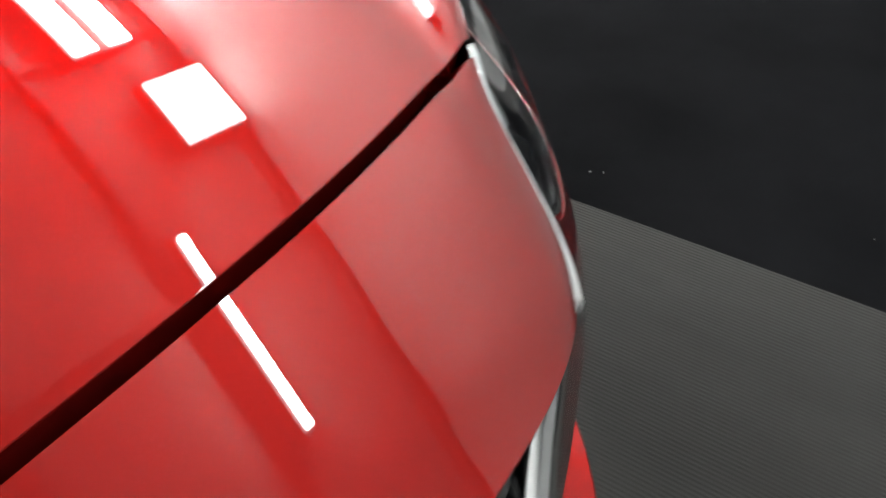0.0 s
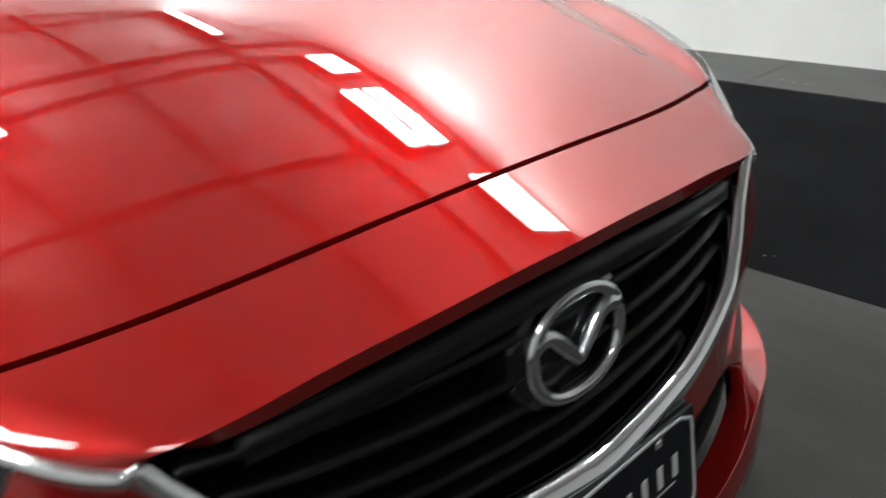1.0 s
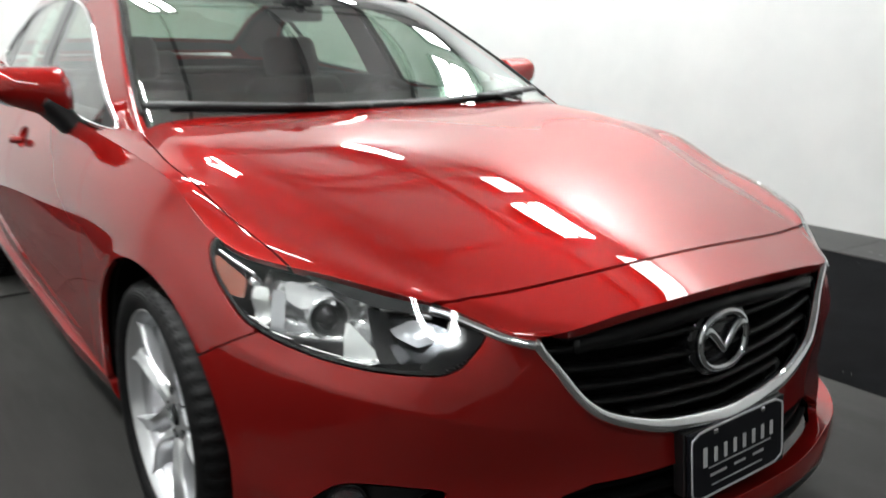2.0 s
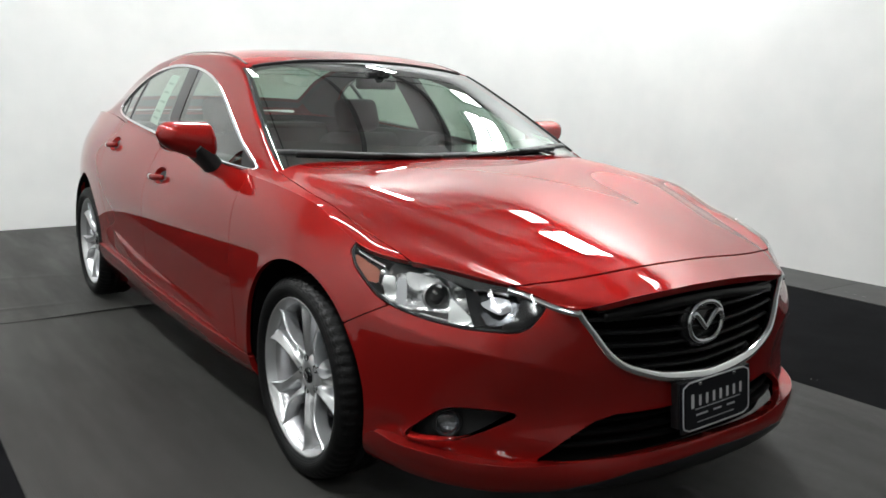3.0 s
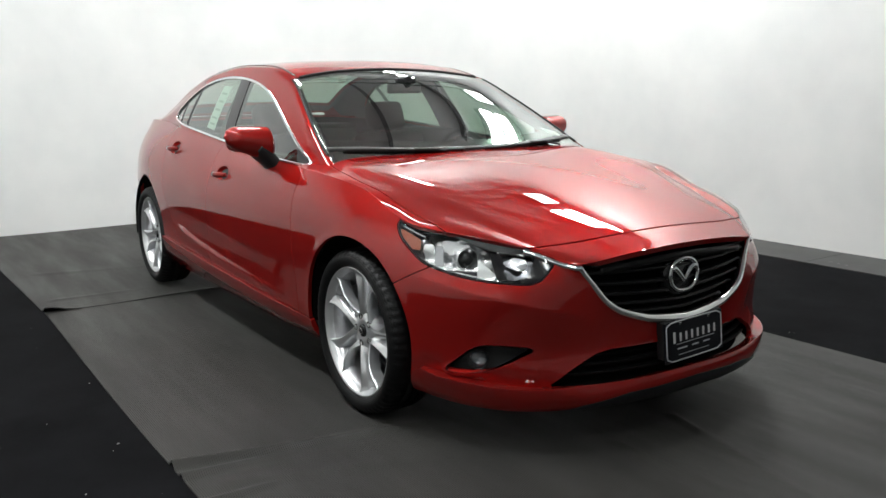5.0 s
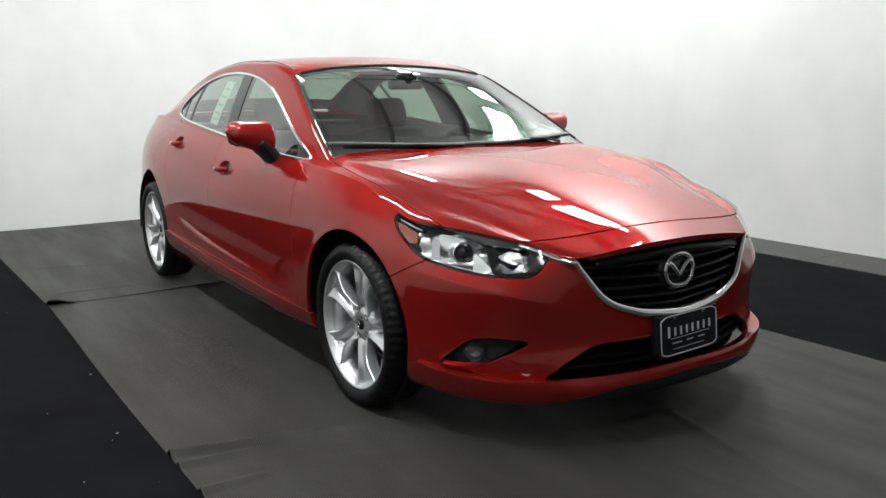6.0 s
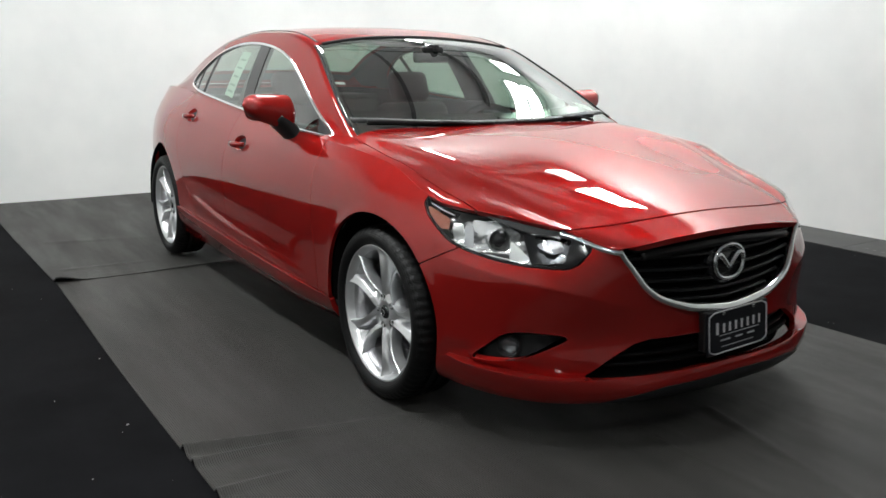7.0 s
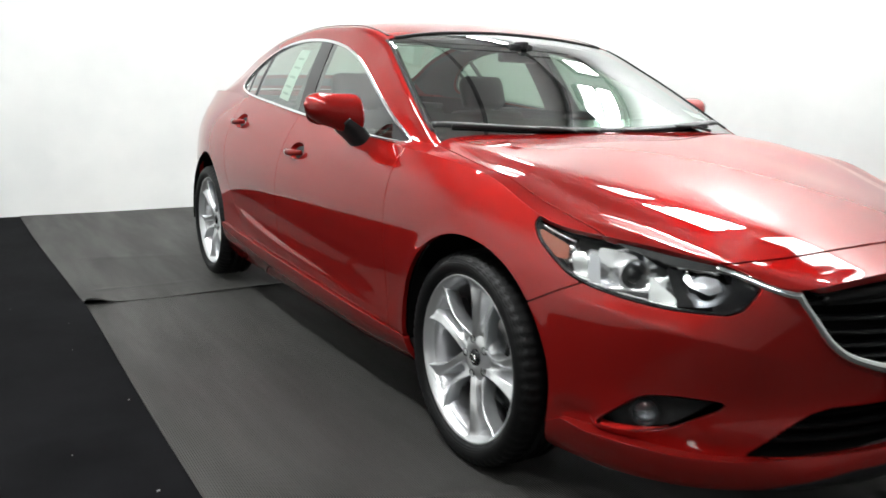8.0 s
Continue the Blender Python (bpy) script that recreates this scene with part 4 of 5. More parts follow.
plate = bm_part("plate", plate_box((-.004, -.152, -.0750), (.004, .152, .0730), .003), PLATE, car, "dark dealer plate with silver border and pale lettering")
bm_part("plate_holder", plate_box((-.035, -.154, -.060), (-.006, .154, .074), .004), BLACK, car)
rim_p = rounded([(-.145, -.070), (.145, -.070), (.145, .070), (-.145, .070)], .09, 2)
path = [tuple(ptilt @ Vector((.0045, a, b))) for a, b in rim_p]
v, f = sweep(path, np.tile((1.0, 0, 0), (len(path), 1)), [(-.0022, -.001), (-.0022, .0012), (.0022, .0012), (.0022, -.001)], closed=True)
part("plate_border", v, f, SILVERM, plate)
for k in range(8):
    y0 = -.118 + k * .0300 + (.004 if k else 0)
    tall, wide = (.040, .026) if k == 0 else (.030, .022)
    low_z = -.006 if k == 0 else -.003
    bm_part("letter_bar", plate_box((.004, y0 + wide * .28, low_z), (.0052, y0 + wide * .72, low_z + tall)), WHITE, plate)
bm_part("print_line", plate_box((.004, -.095, -.0125), (.0052, .105, -.0105)), SILVERM, plate)
for y0, w in ((-.09, .05), (-.015, .035), (.045, .035)):
    bm_part("letter_bar", plate_box((.004, y0, -.031), (.0052, y0 + w, -.026)), SILVERM, plate)
bm_part("letter_bar", plate_box((.004, -.085, -.051), (.0052, .075, -.049)), SILVERM, plate)
for y0 in (-.075, .075):
    bm_part("screw", plate_box((.004, y0 - .006, .056), (.008, y0 + .006, .066), .002), CHROME, plate)

PALE = material("pale_lamp_trim", (0.80, 0.82, 0.81), rough=0.30, metal=.55)
FOGMETAL = material("fog_reflector", (0.17, 0.175, 0.19), rough=0.25, metal=.9)
# darker reflector metals: the shade inside the turn lamp is put into their colour
TURNMETAL = material("shaded_turn_reflector", (0.09, 0.093, 0.10), rough=0.22, metal=.95)
DIMMETAL = material("dim_reflector", (0.46, 0.47, 0.49), rough=0.30, metal=.95)
# lower fog lamps
fog_sheet = belt.keep(sd_fog + .001)
for sy in (-1, 1):
    sh = fog_sheet if sy > 0 else fog_sheet.mirror()
    fog = sh.moved(-.045).panel("fog_lamp", BLACK, car, -.045, "round fog lamp in black recess")
    c = np.array((.574, sy * .707, .342))
    ax = Vector((.80, sy * .58, .10)).normalized()
    turn = Matrix.Translation(c) @ ax.to_track_quat("X", "Z").to_matrix().to_4x4()
    for name, prof, mat in (("bezel", [(.034, -.05), (.039, .0), (.037, .004), (.033, .002), (.031, -.01)], BLACK),
                            ("reflector", [(.031, -.002), (.026, -.012), (.013, -.018), (.0005, -.020)], FOGMETAL),
                            ("lamp_lens", [(.032, .002), (.026, .008), (.013, .012), (.0005, .013)], LENS)):
        v, f = revolve(prof, 32, "x")
        part(name, [tuple(turn @ Vector(p)) for p in v], f, mat, fog)

# headlamps
AMBER = material("amber_reflector", (0.26, 0.06, 0.028), rough=0.3, coat=.6)
LAMPGREY = material("lamp_grey_trim", (0.006, 0.006, 0.007), rough=0.45, spec=.3)
BRIGHT = material("lamp_mirror_trim", (0.93, 0.94, 0.95), rough=0.26, metal=.85)
lamp_sheet = belt.keep(sd_lamp + .002)
sd_edge = poly_sd(lamp_sheet.a[:, 0], lamp_sheet.v[:, 2], LAMP)


def lamp_cut(*points):
    """The stretch of the lamp's face inside an outline of (x, y, z)."""
    return lamp_sheet.keep(poly_sd(lamp_sheet.a[:, 0], lamp_sheet.v[:, 2], rounded(sz(*points), .09, 2)))


def facets(sheet, depth, rough_m):
    """A stretch of a reflector, stepped in and out in facets."""
    s_, z_ = sheet.a[:, 0], sheet.v[:, 2]
    cell_s, cell_z = np.floor(s_ * 34 + .4 * np.sin(z_ * 40)), np.floor(z_ * 62)
    step = ((cell_s * 7 + cell_z * 11) % 5) / 5
    wave = .010 * np.abs(((s_ * 9) % 1) - .5) + .007 * np.sin(z_ * 70 + s_ * 16) + .004 * step * np.sin(np.pi * ((s_ * 34) % 1)) + .003 * np.cos(z_ * 130)
    v = sheet.v - sheet.n * (depth + wave[:, None] * rough_m)
    return Sheet(v, sheet.n, sheet.f, sheet.a)


def raw(sheet, name, mat, parent, label=""):
    return part(name, sheet.v, sheet.f, mat, parent, label)


main_cut = lamp_cut((.325, .79, .768), (.40, .74, .772), (.46, .70, .752), (.52, .66, .732), (.56, .645, .715), (.612, .655, .640), (.56, .69, .600), (.47, .715, .600), (.39, .785, .650), (.335, .80, .69))
turn_cut = lamp_cut((.585, .63, .708), (.66, .55, .712), (.674, .55, .675), (.685, .59, .635), (.640, .63, .625), (.615, .64, .65))
amber_cut = lamp_cut((.240, .81, .765), (.345, .79, .732), (.356, .80, .697), (.315, .815, .700), (.262, .815, .738))
brow_cut = lamp_cut((.40, .735, .79), (.43, .715, .79), (.60, .60, .76), (.70, .52, .73), (.655, .546, .709), (.628, .586, .705), (.577, .632, .709), (.508, .673, .726), (.45, .725, .748))
tip_cut = lamp_cut((.672, .543, .712), (.79, .46, .70), (.775, .53, .655), (.70, .585, .612), (.665, .61, .618), (.688, .57, .655))
fin_cut = lamp_cut((.534, .682, .690), (.608, .655, .638), (.590, .67, .622), (.555, .704, .622))
gap_cut = lamp_cut((.555, .652, .712), (.590, .635, .712), (.642, .635, .625), (.614, .66, .622))
chunk_cut = lamp_cut((.405, .745, .740), (.487, .687, .733), (.503, .689, .708), (.448, .739, .697), (.415, .75, .71))
split_cut = lamp_cut((.391, .77, .722), (.414, .749, .722), (.443, .762, .652), (.417, .787, .646))
side_cut = lamp_cut((.352, .789, .722), (.388, .77, .724), (.412, .785, .655), (.372, .80, .668))
wedge_cut = lamp_cut((.612, .640, .679), (.633, .605, .695), (.659, .574, .690), (.676, .578, .664), (.661, .608, .652), (.626, .634, .668))
# dark patch painted where the turn lamp's bowl lies in shade
shade_cut = lamp_cut((.664, .622, .626), (.673, .589, .655), (.674, .560, .680), (.684, .552, .677), (.688, .594, .628))
petal_cut = lamp_cut((.622, .650, .656), (.638, .634, .657), (.661, .624, .636), (.653, .642, .622))
seal_sheet = belt.keep(biggest(sd_lamp + .001, -.0075 - sd_lamp))
lip_top = lamp_sheet.v[:, 2] - (np.interp(lamp_sheet.a[:, 0], [p[0] for p in sz((.70, .585, 0), (.607, .681, 0), (.529, .734, 0), (.441, .78, 0), (.375, .806, 0), (.29, .82, 0))], [.618, .624, .634, .653, .674, .720]))


def dome(c_, r_, name, mat, parent):
    bm = bmesh.new()
    bmesh.ops.create_uvsphere(bm, u_segments=20, v_segments=12, radius=r_)
    bmesh.ops.translate(bm, vec=c_, verts=bm.verts)
    return bm_part(name, bm, mat, parent, smooth=True)


lamps = []
for sy in (1, -1):
    m = (lambda q: q) if sy > 0 else (lambda q: q.mirror())
    lamp = m(lamp_sheet.moved(-.095)).panel("headlamp", LAMPGREY, car, -.093, "clear headlamp with projector and chrome reflectors")
    raw(m(facets(main_cut, .062, 2.0)), "reflector", BRIGHT, lamp)
    raw(m(facets(turn_cut, .045, .18)), "turn_reflector", TURNMETAL, lamp)
    raw(m(amber_cut.moved(-.007)), "side_marker", AMBER, lamp, "amber side marker")
    raw(m(brow_cut.moved(-.012)), "brow", LAMPGREY, lamp)
    raw(m(tip_cut.moved(-.012)), "inner_trim", GLOSS, lamp)
    raw(m(facets(fin_cut, .026, .5)), "pale_fin", PALE, lamp)
    raw(m(gap_cut.moved(-.024)), "divider", GLOSS, lamp)
    raw(m(facets(chunk_cut, .026, .9)), "upper_reflector", BRIGHT, lamp)
    raw(m(split_cut.moved(-.028)), "divider", DIMMETAL, lamp)
    raw(m(facets(side_cut, .022, .9)), "side_reflector", PALE, lamp)
    raw(m(facets(wedge_cut, .016, .3)), "turn_wedge", DIMMETAL, lamp)
    raw(m(facets(petal_cut, .020, .3)), "turn_petal", FOGMETAL, lamp)
    raw(m(shade_cut.moved(-.012)), "turn_shade_patch", TURNMETAL, lamp)
    raw(m(seal_sheet.moved(-.004)), "lamp_seal", GLOSS, lamp)
    low = lamp_sheet.keep(biggest(lip_top, sd_edge + .009))
    raw(m(low.keep(low.v[:, 0] - .62).moved(-.008)), "lower_trim", BRIGHT, lamp)
    c = np.array((.474, sy * .682, .668))
    ax = Vector((.93, sy * .30, .05)).normalized()
    turn = Matrix.Translation(c) @ ax.to_track_quat("X", "Z").to_matrix().to_4x4()
    for name, prof, mat in (("projector_ring", [(.030, -.05), (.037, -.02), (.041, .006), (.038, .012), (.034, .008), (.032, -.01)], BRIGHT),
                            ("projector_shroud", [(.0325, -.012), (.031, .0), (.0295, .0), (.0285, -.02), (.0005, -.02)], GLOSS),
                            ("projector_lens", [(.0285, -.004), (.026, .010), (.019, .019), (.010, .024), (.0005, .0255)], GLOSS)):
        v, f = revolve(prof, 40, "x")
        part(name, [tuple(turn @ Vector(p)) for p in v], f, mat, lamp)
    dome((.335, sy * .765, .716), .013, "bulb", BRIGHT, lamp)
    bow_p = soft_path(dense(np.array([(.572, .628, .699), (.592, .608, .702), (.617, .584, .698), (.640, .564, .690)]), .004), 7) * (1, sy, 1)
    v, f = sweep(bow_p, np.tile((.75, sy * .6, .2), (len(bow_p), 1)), ellipse(10, .0055, .004))
    part("turn_ring", v, f, BRIGHT, lamp)
    bar_p = dense(np.array([(.256, .800, .768), (.30, .788, .753), (.353, .772, .738)]), .006) * (1, sy, 1)
    v, f = sweep(bar_p, np.tile((.5, sy * .8, .2), (len(bar_p), 1)), ellipse(10, .004, .003))
    part("marker_trim", v, f, CHROME, lamp)
    lens = m(swell(lamp_sheet, -.001 + .011 * np.clip(-sd_edge / .045, 0, 1) ** .7 * np.clip((.70 - lamp_sheet.v[:, 0]) / .10, .25, 1)))
    lens_ob = lens.panel("lamp_cover", LENS, lamp, .01)
    lens_ob.visible_shadow = False
    lamps.append(lamp)

# window surround
for sy in (1, -1):
    outline_d = dense(np.r_[DLO, DLO[:1]], .02)[:-1]
    sides = Sheet(house.v[side], house.n[side], house.f[:0], house.a[side])
    pts, nn = near_point(sides, (0, 2), outline_d)
    pts, nn = pts * (1, sy, 1), nn * (1, sy, 1)
    v, f = sweep(pts + nn * .003, nn, [(-.0072, -.008), (-.0065, .002), (0, .0045), (.0065, .002), (.0072, -.008)], closed=True)
    part("window_trim", v, f, CHROME, car, "bright trim round the side windows")

# windscreen surround, cowl, wipers
edge = [(x, float(np.interp(-x, -XG, rail_y)) - .014) for x in np.linspace(-.50, -1.13, 40)]
tops = Sheet(house.v[~side], house.n[~side], house.f[:0], house.a[~side])
pts, nn = near_point(tops, (0, 1), edge)
v, f = sweep(soft_path(pts) + nn * .001, nn, [(-.007, -.006), (-.007, .002), (.005, .003), (.006, -.006)])
pair("screen_seal", v, f, RUBBER)
gutter = [(x, float(np.interp(-x, -XG, rail_y)) - .040) for x in np.linspace(-1.17, -2.34, 50)]
pts, nn = near_point(tops, (0, 1), gutter)
v, f = sweep(soft_path(pts) + nn * .0005, nn, [(-.006, -.006), (-.006, .001), (-.003, .0022), (.003, .0022), (.006, .001), (.006, -.006)])
pair("roof_gutter_strip", v, f, BLACK)
ys = np.linspace(-.54, .54, 61)
pts, nn = near_point(tops, (0, 1), [(-1.195 + .07 * (abs(y) / .6) ** 2, abs(y)) for y in ys])
pts[:, 1] = ys
nn[:, 1] *= np.sign(ys)
v, f = sweep(soft_path(pts), nn, [(-.008, -.006), (-.008, .003), (.008, .003), (.008, -.006)])
part("screen_top_seal", v, f, RUBBER, car)
ys = np.linspace(-.70, .70, 71)
xs = -.425 - .115 * (np.abs(ys) / .70) ** 2.2
pts, nn = near_point(tops, (0, 1), np.stack([np.minimum(xs + .004, -.41), np.abs(ys)], 1))
pts[:, 1], nn[:, 1] = ys, nn[:, 1] * np.sign(ys)
v, f = sweep(soft_path(pts) - nn * .001, nn, [(-.016, -.03), (-.014, .003), (.0, .004), (.012, .003), (.014, -.03)])
part("cowl", v, f, BLACK, car)


def wiper(y0, y1, lift):
    w = np.linspace(0, 1, 30)
    y = y0 + (y1 - y0) * w
    x = -.407 - .115 * (np.abs(y) / .7) ** 2.2 - .004 * np.sin(np.pi * w) - lift * w
    p, n = near_point(tops, (0, 1), np.stack([x, np.abs(y)], 1))
    p[:, 1] = y
    n[:, 1] *= np.sign(y)
    blade = soft_path(p) + n * .003
    v, f = sweep(blade, n, [(-.005, -.010), (-.007, .002), (-.002, .006), (.002, .006), (.007, .002), (.005, -.010)])
    arm = part("wiper", v, f, BLACK, car)
    k = 13
    q = np.array([blade[k] + n[k] * .004, (blade[k] + blade[2]) / 2 + (.010, 0, .000), (-.415, y0 + (y1 - y0) * .12, .966)])
    v, f = sweep(dense(q, .03), np.tile((0, 0, 1.0), (len(dense(q, .03)), 1)), [(-.009, -.005), (-.006, .006), (.006, .006), (.009, -.005)])
    part("wiper_arm", v, f, BLACK, arm)


wiper(-.06, -.64, .0)
wiper(.60, .06, .0)

# door handles
for xh, zh, sy in ((-1.40, .838, 1), (-1.40, .838, -1), (-2.275, .925, 1), (-2.275, .925, -1)):
    (p,), (n,) = near_point(belt, (0, 2), [(xh, zh)])
    p, n = p * (1, sy, 1), n * (1, sy, 1)
    bowl = belt.keep(cups[0] if xh > -2 else cups[1])
    r2 = ((bowl.v[:, 0] - xh) / .078) ** 2 + ((bowl.v[:, 2] - zh - .002) / .036) ** 2
    deep = bowl.v - bowl.n * (.032 * np.clip(1 - r2, 0, 1) ** .6)[:, None]
    bowl = Sheet(deep, bowl.n, bowl.f, bowl.a)
    bowl = bowl if sy > 0 else bowl.mirror()
    handle = part("door_handle", bowl.v, bowl.f, PAINT, car, "red pull handle over scooped recess")
    t = np.linspace(-1, 1, 24)
    bar = np.stack([p[0] - .012 + .095 * t, p[1] + sy * (.012 + .022 * (1 - t ** 2)), p[2] - .004 + .004 * t], 1)
    v, f = sweep(bar, np.tile((0, 0, 1.0), (24, 1)), ellipse(10, .010, .015), taper=.7 + .3 * (1 - t ** 2))
    part("grip", v, f, PAINT, handle)

# door mirrors
for sy in (-1, 1):
    v, f = [], []
    rows_ = 26
    for i in range(rows_):
        w = i / (rows_ - 1)
        y = .808 + .210 * w
        hgt = .084 * (1 - .44 * w) * max(1e-3, (1 - max(0, (w - .72) / .28) ** 2.2)) ** .5 * min(1, .55 + 5 * w)
        dep = .085 * (1 - .25 * w) * max(1e-3, (1 - max(0, (w - .70) / .30) ** 2.4)) ** .5 * min(1, .5 + 5 * w)
        zc_ = 1.006 + .040 * w
        xc = -.895 - .035 * w
        for a, b in ellipse(30, 1, 1, 2.6):
            front_ = a > 0
            v.append((xc + (a * dep if front_ else a * dep * .45), sy * y, zc_ + b * hgt * (1 - .16 * (b > 0) * max(0, a))))
    for i in range(rows_ - 1):
        for j in range(30):
            f.append((i * 30 + j, i * 30 + (j + 1) % 30, (i + 1) * 30 + (j + 1) % 30, (i + 1) * 30 + j))
    f += [tuple(range(30)), tuple((rows_ - 1) * 30 + j for j in range(30))[::-1]]
    shell = part("door_mirror", v, f, PAINT, car, "red door mirror on black foot")
    glass_v = [(xc_ - .052, sy * (.912 + a), 1.026 + b) for xc_ in (-.905,) for a, b in ellipse(30, .088, .055, 3)]
    part("mirror_glass", glass_v, [tuple(range(30))], CHROME, shell)
    q = np.array([(-.90, sy * .875, .985), (-.89, sy * .845, .955), (-.88, sy * .820, .925), (-.868, sy * .80, .893), (-.86, sy * .775, .878)])
    q = soft_path(dense(q, .008), 7)
    v, f = sweep(q, np.tile((1.0, 0, 0.2), (len(q), 1)), ellipse(14, .036, .078, 2.5), taper=np.linspace(.95, .80, len(q)))
    part("mirror_foot", v, f, BLACK, shell)

# wheels
TYRE = material("tyre_rubber", (0.0035, 0.0035, 0.0038), rough=0.5, spec=.22)
_co = TYRE.node_tree.nodes.new("ShaderNodeTexCoord")
_sp = TYRE.node_tree.nodes.new("ShaderNodeSeparateXYZ")
link(TYRE, _co, "Object", _sp, "Vector")


def tyre_math(operation, a, b=None):
    n = add(TYRE, "ShaderNodeMath")
    n.operation = operation
    for k, q in enumerate((a, b)):
        if isinstance(q, (int, float)):
            n.inputs[k].default_value = q
        elif q is not None:
            TYRE.node_tree.links.new(q, n.inputs[k])
    return n.outputs[0]


# cross grooves over tread and shoulder, fine rings on the side wall
_turn = tyre_math("ARCTAN2", _sp.outputs["Z"], _sp.outputs["X"])
_rad = tyre_math("SQRT", tyre_math("ADD", tyre_math("MULTIPLY", _sp.outputs["X"], _sp.outputs["X"]), tyre_math("MULTIPLY", _sp.outputs["Z"], _sp.outputs["Z"])))
_cut = tyre_math("GREATER_THAN", tyre_math("SINE", tyre_math("ADD", tyre_math("MULTIPLY", _turn, 56), tyre_math("MULTIPLY", _sp.outputs["Y"], 30))), .45)
_tread = tyre_math("MULTIPLY", _cut, tyre_math("GREATER_THAN", _rad, .3135))
_rings = tyre_math("MULTIPLY", tyre_math("SINE", tyre_math("MULTIPLY", _rad, 900)), .12)
_bump = add(TYRE, "ShaderNodeBump", Strength=.8, Distance=.0022)
TYRE.node_tree.links.new(tyre_math("SUBTRACT", _rings, _tread), _bump.inputs["Height"])
link(TYRE, _bump, "Normal", bsdf(TYRE), "Normal")
BARREL = material("satin_rim_barrel", (0.48, 0.48, 0.495), rough=0.34, metal=.9)
DISC = material("brake_steel", (0.30, 0.30, 0.30), rough=0.35, metal=1.0)


def make_wheel():
    """A wheel at the origin with its face towards -y."""
    wheel = new("wheel")
    R = .338
    prof = [(.236, -.095), (.262, -.112), (.295, -.117), (.318, -.112), (.331, -.100), (R, -.078), (R, -.058), (R - .007, -.056), (R - .007, -.048), (R, -.046), (R + .001, -.014),
            (R - .007, -.012), (R - .007, -.004), (R + .001, -.002), (R + .001, .028), (R - .007, .030), (R - .007, .038), (R, .040), (R - .001, .070), (R - .007, .094), (R - .020, .108),
            (.305, .113), (.300, .1155), (.285, .115), (.272, .110), (.262, .102), (.257, .096), (.252, .088)]
    steps = 252
    v, f = revolve(prof, steps, "y")
    v = np.array(v)
    m = len(prof)
    for i in range(0, steps, 4):
        for j in (4, 5, 18, 19, 20):
            k = i * m + j
            v[k, 0] *= .984
            v[k, 2] *= .984
    v[:, 1] *= -1
    v[v[:, 1] > 0, 1] *= .80
    rad = np.hypot(v[:, 0], v[:, 2])
    v[:, ::2] *= (np.where(rad > .262, .262 + (rad - .262) * .90, rad) / rad)[:, None]
    part("tyre", v, f, TYRE, wheel)
    v, f = revolve([(.259, .090), (.2605, .098), (.257, .1015), (.252, .099), (.248, .092), (.240, .083), (.236, .070)], 96, "y")
    part("rim", np.array(v) * (1, -1, 1), f, SILVER, wheel)
    v, f = revolve([(.236, .071), (.226, .055), (.222, -.02), (.226, -.095), (.240, -.10)], 96, "y")
    part("rim_barrel", np.array(v) * (1, -1, 1), f, BARREL, wheel)
    v, f = revolve([(.092, .0), (.090, .030), (.082, .044), (.066, .056), (.046, .062), (.032, .063), (.026, .059)], 60, "y")
    part("hub", np.array(v) * (1, -1, 1), f, SILVER, wheel)
    v, f = revolve([(.0265, .058), (.0255, .066), (.021, .0685), (.0005, .070)], 36, "y")
    cap = part("hub_cap", np.array(v) * (1, -1, 1), f, GLOSS, wheel, "black centre cap")
    loop_ = ellipse(32, .014, .011)
    v, f = sweep([(a, -.073, b) for a, b in loop_], np.tile((0, -1.0, 0), (32, 1)), [(-.002, -.001), (0, .0015), (.002, -.001)], closed=True)
    part("cap_ring", v, f, CHROME, cap)
    for k in range(5):
        a = radians(72 * k + 90 + 36)
        v, f = revolve([(.0135, .052), (.0125, .0625), (.0105, .063), (.010, .050), (.0005, .050)], 14, "y")
        part("lug_nut", np.array(v) * (1, -1, 1) + (.057 * math.cos(a), 0, .057 * math.sin(a)), f, GLOSS, wheel)
    # five twin spokes: sharp outer ridges, faces falling to a valley that opens towards the rim
    t = np.linspace(0, 1, 34)
    r = .050 + .2045 * t
    half = smoothed([.05, .075, .10, .13, .165, .20, .235, .26], [.045, .042, .0375, .036, .041, .054, .073, .090], .035)(r)
    crown_h = .057 + .016 * np.sin(np.pi * np.clip(t * 1.15, 0, 1)) + .037 * t ** 1.8
    dip = np.clip((r - .080) / .06, 0, 1)
    dip = dip * dip * (3 - 2 * dip)
    across = ((-1, -.048), (-1, -.008), (-.975, -.001), (-.93, .001), (-.86, -.002), (-.68, -.008), (-.50, -.012), (-.42, -.018), (-.38, -.042), (-.22, -.049), (0, -.051),
              (.22, -.049), (.38, -.042), (.42, -.018), (.50, -.012), (.68, -.008), (.86, -.002), (.93, .001), (.975, -.001), (1, -.008), (1, -.048))
    for k in range(5):
        ang_ = radians(72 * k + 90)
        cols = []
        for w_, d_ in across:
            shallow = np.where(abs(w_) > .9, d_, d_ * (.25 + .75 * dip)) - (.05 * np.clip((r - .115) / .05, 0, 1) if abs(w_) < .4 else 0)
            q_ = ang_ + w_ * half / r + .06 * t ** 2
            cols.append(np.stack([r * np.cos(q_), -(crown_h + shallow), r * np.sin(q_)], 1))
        m_ = len(across)
        f = [(i * m_ + j, i * m_ + j + 1, (i + 1) * m_ + j + 1, (i + 1) * m_ + j) for i in range(33) for j in range(m_ - 1)]
